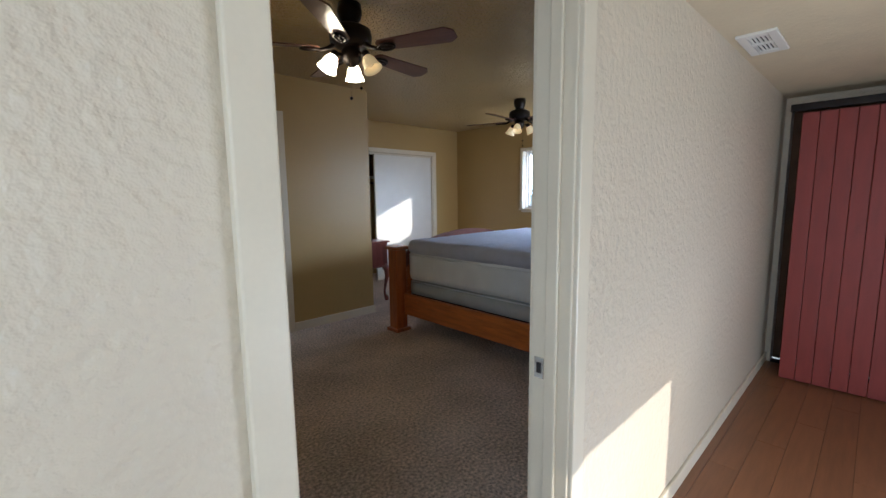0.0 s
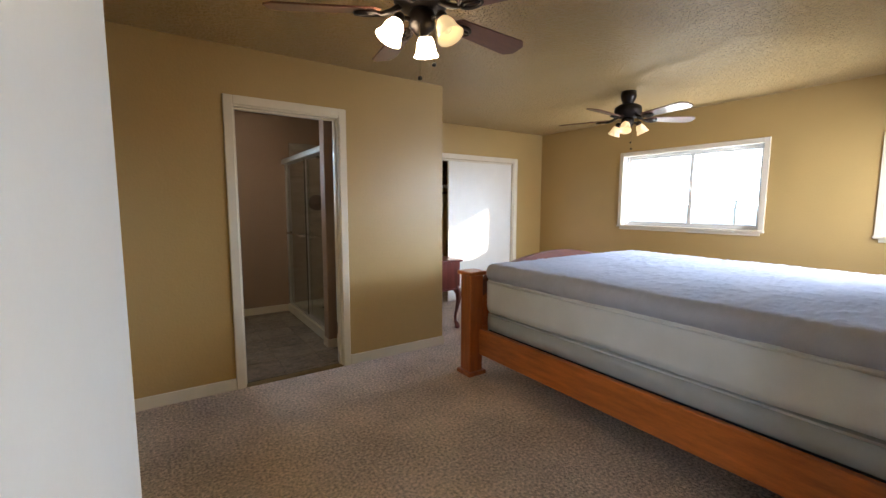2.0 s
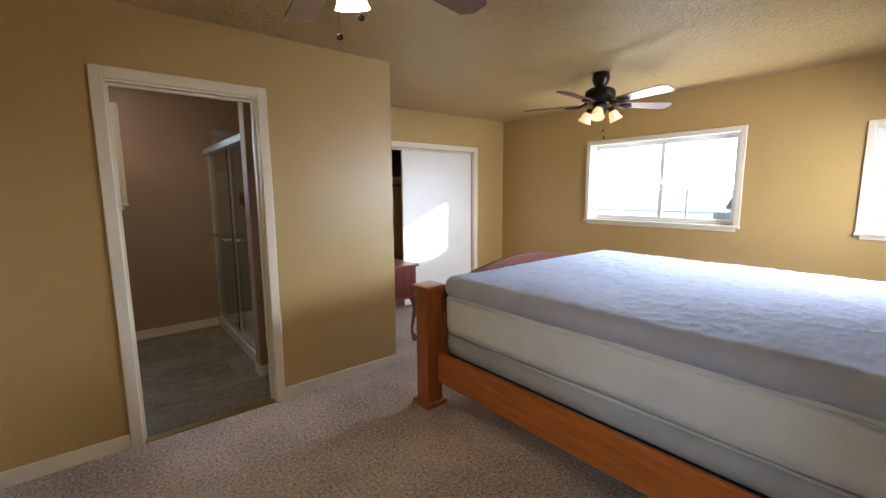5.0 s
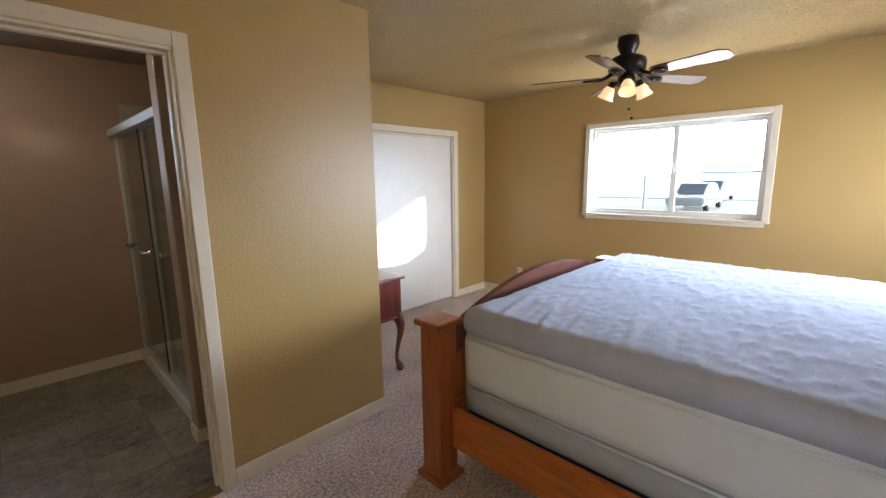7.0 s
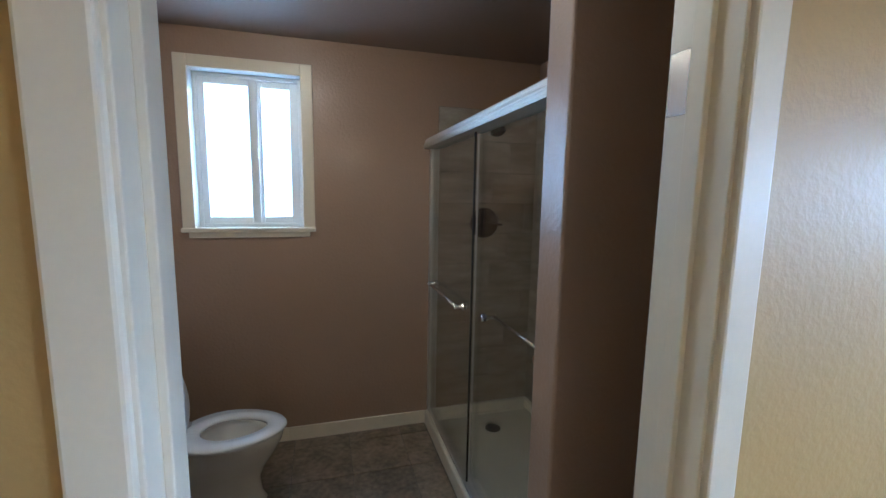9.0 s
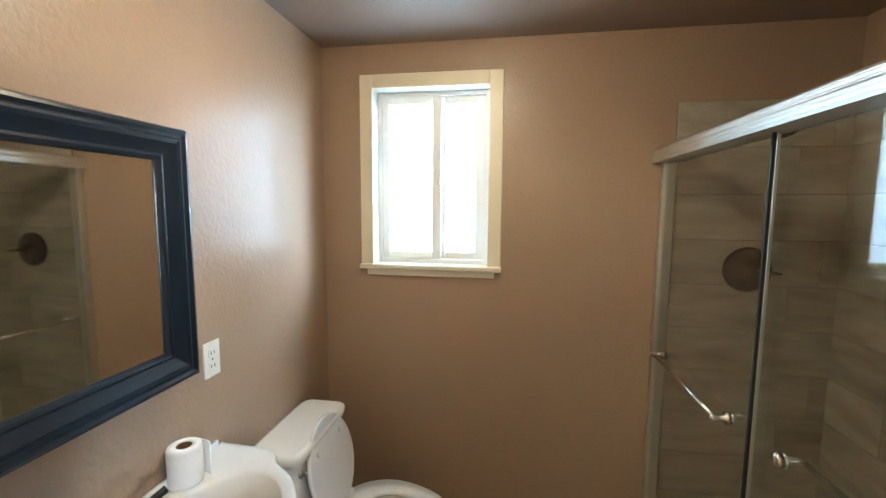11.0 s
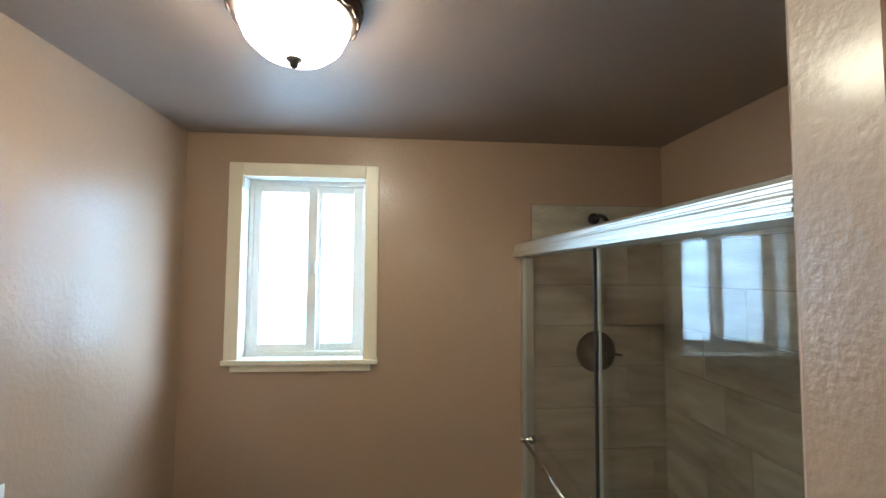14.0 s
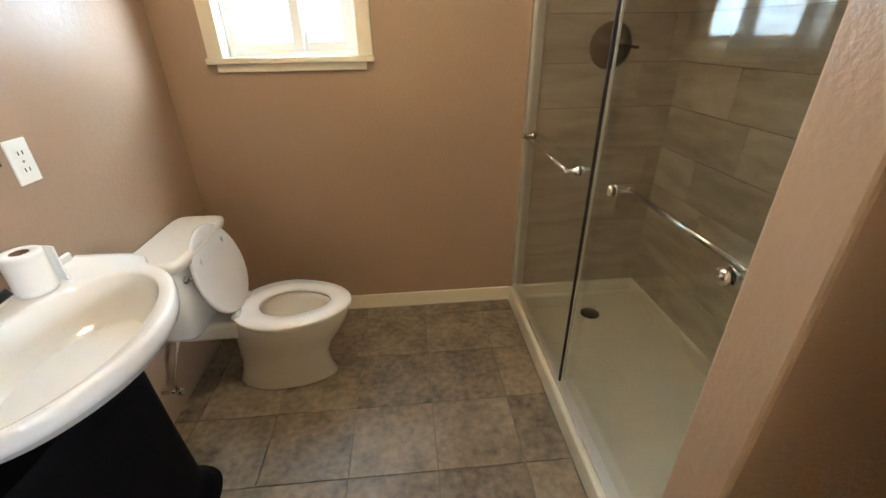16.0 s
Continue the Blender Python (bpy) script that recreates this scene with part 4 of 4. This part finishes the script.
            ring.append((0.362 + d / 2 + d / 2 * math.copysign(abs(c) ** 0.35, c), cy + h * math.copysign(abs(s) ** 0.35, s), z))
        tank.append(ring)
    part("tank", loft(tank), M_BONE, t)
    lidr = []
    for z, g in ((0.695, 0.006), (0.70, 0.012), (0.722, 0.013), (0.733, 0.008), (0.738, -0.006)):
        ring = []
        for i in range(32):
            a = 2 * math.pi * i / 32
            c, s = math.cos(a), math.sin(a)
            ring.append((0.36 + 0.098 + (0.098 + g) * math.copysign(abs(c) ** 0.3, c), cy + (0.222 + g) * math.copysign(abs(s) ** 0.3, s), z))
        lidr.append(ring)
    part("tank_lid", loft(lidr), M_BONE, t)
    h = part("flush_handle", lathe([(0.014, 0.0), (0.014, 0.008), (0.008, 0.012)], 14, pose(0.543, cy - 0.178, 0.645, 0, 90, 0)), M_CHROME, t, "chrome flush lever")
    part("lever", tube([(0.558, cy - 0.178, 0.645), (0.566, cy - 0.145, 0.642), (0.570, cy - 0.115, 0.634)], [0.007, 0.006, 0.008], 8), M_CHROME, h)
    v = thing("water_valve", "chrome supply valve and hose by the toilet", "valve", (0.40, 5.40, 0.16))
    part("stub_pipe", tube([(0.345, 5.36, 0.17), (0.41, 5.36, 0.17)], 0.008, 10), M_CHROME, v)
    part("valve_knob", lathe([(0.016, 0), (0.018, 0.012), (0.010, 0.022)], 14, pose(0.41, 5.36, 0.17, 0, 90, 0)), M_CHROME, v)
    part("hose", tube([(0.405, 5.36, 0.178), (0.41, 5.365, 0.25), (0.43, 5.40, 0.33), (0.44, 5.43, 0.385)], 0.006, 8), M_CHROME, v)


build_toilet()


def build_shower():
    s = thing("shower_enclosure", "framed sliding glass shower doors on an ivory pan", "shower", (2.3, 5.3, 0))
    part("curb", box(1.925, 1.998, 4.582, 6.085, 0.003, 0.107, 0.012, 3), M_PAN, s)
    pan = part("pan", box(1.998, 2.688, 4.582, 6.098, 0.003, 0.045, 0.004), M_PAN, s, "ivory textured shower pan")
    for b in ((1.998, 2.688, 6.060, 6.098), (1.998, 2.688, 4.582, 4.61)):
        part("pan_rim", box(*b, 0.044, 0.108, 0.008), M_PAN, pan)
    part("pan_rim", box(2.655, 2.688, 4.61, 6.060, 0.044, 0.108, 0.008), M_PAN, pan)
    part("drain", lathe([(0.0, 0.051), (0.045, 0.051), (0.05, 0.047), (0.05, 0.044)], 24, pose(2.33, 5.85, 0)), M_BRONZE, pan, "dark round drain")
    head = [(1.905, 1.835), (1.905, 1.862), (1.912, 1.872), (1.912, 1.885), (1.922, 1.897), (1.985, 1.900), (2.005, 1.890), (2.005, 1.835)]
    part("header", prism(head, "y", 4.583, 6.095, 0.003), M_ALU, s, "ribbed satin aluminium header")
    for dz in (1.845, 1.857):
        part("header_rib", box(1.902, 1.9055, 4.585, 6.09, dz - 0.003, dz + 0.003, 0.001), M_ALU, s)
    part("track", box(1.945, 2.0, 4.583, 6.085, 0.1075, 0.128, 0.003), M_ALU, s)
    part("wall_jamb", box(1.945, 2.0, 6.062, 6.098, 0.128, 1.835, 0.003), M_ALU, s)
    part("wall_jamb", box(1.945, 2.0, 4.582, 4.606, 0.128, 1.835, 0.003), M_ALU, s)
    for (xx, y0, y1, bx, b0, b1, bz) in ((1.958, 5.298, 6.066, 1.918, 5.41, 5.96, 1.003), (1.982, 4.60, 5.325, 2.036, 4.70, 5.205, 1.003)):
        g = part("glass_panel", box(xx - 0.003, xx + 0.003, y0, y1, 0.13, 1.838), M_SHOWERGLASS, s, "clear shower glass")
        g.visible_shadow = False
        part("panel_edge", box(xx - 0.004, xx + 0.004, (y1 - 0.003) if bx > xx else y0, y1 if bx > xx else (y0 + 0.008), 0.13, 1.838), M_ALU if bx > xx else M_DARK, g)
        bar = part("towel_bar", tube([(bx, b0, bz), (bx, b1, bz)], 0.0075, 12), M_CHROME, s, "nickel towel bar")
        for yy in (b0, b1):
            sg = -1 if bx < xx else 1
            part("bar_post", lathe([(0.020, 0.0), (0.021, 0.006), (0.010, 0.012), (0.009, abs(bx - xx) - 0.008), (0.013, abs(bx - xx) + 0.006), (0.006, abs(bx - xx) + 0.012)],
                                   18, pose(xx + sg * 0.003, yy, bz, 0, 90 * sg, 0)), M_CHROME, bar)
            part("backing_disc", lathe([(0.018, 0.0), (0.019, 0.006), (0.012, 0.012), (0, 0.014)], 18, pose(xx - sg * 0.003, yy, bz, 0, -90 * sg, 0)), M_CHROME, bar)
    v = thing("shower_fixture", "dark bronze shower valve plate and bent shower arm", "shower fixture", (2.32, 6.09, 1.37))
    part("escutcheon", lathe([(0.0, 0.0), (0.098, 0.0), (0.100, 0.006), (0.088, 0.014), (0.03, 0.018), (0.028, 0.05), (0.0, 0.052)], 40, pose(2.32, 6.088, 1.37, 90, 0, 0)), M_BRONZE, v)
    part("lever", tube([(2.32, 6.045, 1.37), (2.37, 6.035, 1.368), (2.425, 6.03, 1.362)], [0.010, 0.008, 0.007], 10), M_BRONZE, v)
    h = v
    part("arm", tube([(2.32, 6.088, 2.03), (2.32, 6.03, 2.04), (2.32, 5.97, 2.02), (2.32, 5.93, 1.985)], 0.010, 10), M_BRONZE, h)
    part("flange", lathe([(0.03, 0), (0.026, 0.01), (0.012, 0.016)], 20, pose(2.32, 6.088, 2.03, 90, 0, 0)), M_BRONZE, h)
    part("head", lathe([(0.014, 0.02), (0.024, 0.0), (0.042, -0.03), (0.046, -0.045), (0.040, -0.05), (0, -0.05)], 24, pose(2.32, 5.925, 1.975, -35, 0, 0)), M_BRONZE, h)


build_shower()

lampb = thing("ceiling_light", "lit flush dome light with dark bronze rim and finial", "ceiling light", (1.11, 5.07, CEIL))
rim = part("rim", lathe([(0.0, -0.009), (0.145, -0.009), (0.157, -0.02), (0.155, -0.045), (0.140, -0.058), (0.131, -0.055)], 40, pose(1.11, 5.07, CEIL)), M_RIM, lampb,
           "oiled bronze pressed rim")
rope = [(1.11 + 0.149 * math.cos(a), 5.07 + 0.149 * math.sin(a), CEIL - 0.049 + 0.0045 * math.cos(18 * a)) for a in [2 * math.pi * i / 144 for i in range(145)]]
part("scalloped_bead", tube(rope, 0.0045, 6), M_RIM, rim)
part("bead", tube([(1.11 + 0.158 * math.cos(a), 5.07 + 0.158 * math.sin(a), CEIL - 0.022) for a in [2 * math.pi * i / 72 for i in range(73)]], 0.004, 6), M_RIM, rim)
part("dome", lathe([(0.130, -0.050), (0.128, -0.075), (0.112, -0.112), (0.083, -0.138), (0.045, -0.152), (0.0, -0.156)], 40, pose(1.11, 5.07, CEIL), cap=False), M_DOME, lampb, "glowing frosted glass dome")
part("finial", lathe([(0.018, -0.150), (0.020, -0.158), (0.010, -0.164), (0.011, -0.172), (0.0, -0.180)], 18, pose(1.11, 5.07, CEIL)), M_BRONZE, lampb)


# ---- outside ----
solid("ground", box(-600, 900, -600, 900, -0.45, -0.35), M_GRASS, "dry pale open ground", "ground", kind="structure")


def build_fence(x, y0, y1):
    f = thing("pipe_fence", "grey pipe fence across the yard, paled for glare", "fence", (x, (y0 + y1) / 2, -0.35))
    part("top_rail", tube([(x, y0, 1.52), (x, y1, 1.52)], 0.03, 10), M_FENCE, f)
    part("lower_rail", tube([(x, y0, 0.55), (x, y1, 0.55)], 0.02, 10), M_FENCE, f)
    y = y0 + 0.4
    while y < y1:
        part("post", lathe([(0.05, -0.4), (0.05, 1.53), (0.0, 1.56)], 12, pose(x, y, 0)), M_FENCE, f)
        y += 4.6
    return f


build_fence(19.0, -11.0, 24.0)


def build_car(x, y):
    """A parked car that stands nose-on to the house."""
    c = thing("parked_car", "parked car beyond the yard fence, paled for glare", "car", (x, y, -0.35))
    part("body", prism([(x - 2.2, -0.08), (x + 2.2, -0.08), (x + 2.2, 0.38), (x + 1.5, 0.44), (x - 1.2, 0.46), (x - 2.2, 0.34)], "y", y - 0.86, y + 0.86, 0.07), M_CAR, c)
    part("cabin", prism([(x - 1.2, 0.46), (x + 1.7, 0.44), (x + 1.1, 0.98), (x - 0.35, 1.0)], "y", y - 0.70, y + 0.70, 0.07), M_CAR, c)
    part("windscreen", prism([(x - 1.17, 0.52), (x - 0.50, 0.95), (x - 0.52, 0.97), (x - 1.20, 0.53)], "y", y - 0.60, y + 0.60), M_SCREEN, c, "dark windscreen")
    for sx in (-1.35, 1.35):
        for sy in (-0.78, 0.78):
            w = part("wheel", lathe([(0.0, -0.1), (0.2, -0.1), (0.32, -0.09), (0.33, 0.0), (0.32, 0.09), (0.2, 0.1), (0, 0.1)], 20, pose(x + sx, y + sy, -0.02, 90, 0, 0)), M_DARK, c)
            part("rim", lathe([(0, -0.11), (0.19, -0.105), (0.19, 0.105), (0, 0.11)], 16, pose(x + sx, y + sy, -0.02, 90, 0, 0)), M_CHROME, w)


build_car(26.5, 7.7)
build_car(35.0, 8.6)
hill = B()
for r0, h in ((260, 3.2),):
    rings = [[], []]
    for i in range(120):
        a = -1.2 + 2.4 * i / 119
        p = (r0 * math.cos(a), r0 * math.sin(a))
        rings[0].append((p[0], p[1], -1))
        rings[1].append((p[0] + 20, p[1], h * (0.55 + 0.6 * noise.noise(Vector((a * 4, 0, 0))) + 0.2 * noise.noise(Vector((a * 17, 3, 0))))))
    add_loft(hill, rings, cap0=False, cap1=False, closed=False)
solid("backdrop", hill, M_HILL, "low hazy distant hills", "hills", kind="structure")

dome = B()
rr = [[(420 * math.cos(a), 420 * math.sin(a), z) for a in [-1.35 + 2.15 * i / 40 for i in range(41)]] for z in (-8, 60, 140, 240)]
add_loft(dome, rr, cap0=False, cap1=False, closed=False)
solid("backdrop_sky", dome, M_SKY, "bright pale hazy sky", "sky", kind="structure")

# ---- pieces of floors and walls ----
def clipped_piece(name, x0, x1, y0, y1, z0, h, material, parent, bev=0.0015):
    ob = new(name, mesh_of(box(x0, x1, y0, y1, z0, z0 + h, bev, 1), name, material))
    ob.parent = parent
    return ob


for i in range(8):
    for j in range(-1, 7):
        x0, x1 = max(0.346, 0.117 + 0.3265 * i), min(1.925 if j > 0 else 2.689, 0.117 + 0.3265 * (i + 1))
        y0, y1 = max(4.024, 4.075 + 0.3185 * j), min(6.099, 4.075 + 0.3185 * (j + 1))
        if x1 - x0 > 0.02 and y1 - y0 > 0.02:
            clipped_piece("tile", x0 + 0.0018, x1 - 0.0018, y0 + 0.0018, y1 - 0.0018, 0.0028, 0.005 + 0.0007 * ((i * 7 + j * 3) % 3), M_SLATE, floor_bath)

rows = 0
y = -1.19
while y < 0.60:
    x = -1.11 - (rows * 0.37) % 1.2
    while x < 4.2:
        a, b = max(x, -1.11), min(x + 1.2, 4.195)
        if b - a > 0.02:
            clipped_piece("plank", a + 0.0006, b - 0.0006, y + 0.0006, min(y + 0.125, 0.608) - 0.0006, -0.0075, 0.0075, M_LAMINATE, floor_hall, 0.0008)
        x += 1.2
    y += 0.125
    rows += 1

# shower wall tiles, on a backing of grout
tiles = thing("shower_wall_tiles", "grey-brown wood-look shower wall tiles", "wall tile", (2.35, 6.09, 0), kind="structure")
part("grout", box(2.0, 2.69, 6.0935, 6.0995, 0.10, 2.10), M_GROUT, tiles)
part("grout", box(2.6835, 2.6895, 4.581, 6.0935, 0.10, 2.10), M_GROUT, tiles)
part("grout", box(2.0, 2.6835, 4.5805, 4.5865, 0.10, 2.10), M_GROUT, tiles)
RH = 0.2
for r in range(10):
    z0, z1 = 0.101 + RH * r, 0.10 + RH * (r + 1) - 0.0025
    off = (0.0, 0.24, 0.12)[r % 3]
    for wallk, (u_lo, u_hi) in (("n", (2.001, 2.6825)), ("e", (4.5875, 6.0925)), ("s", (2.001, 2.6825))):
        u = u_lo - off
        while u < u_hi:
            a, b = max(u, u_lo), min(u + 0.61, u_hi)
            if b - a > 0.015:
                if wallk == "n":
                    bm = box(a, b - 0.0025, 6.088, 6.094, z0, z1, 0.001, 1)
                elif wallk == "e":
                    bm = box(2.678, 2.684, a, b - 0.0025, z0, z1, 0.001, 1)
                else:
                    bm = box(a, b - 0.0025, 4.586, 4.592, z0, z1, 0.001, 1)
                part("tile", bm, M_PLANKTILE, tiles)
            u += 0.61
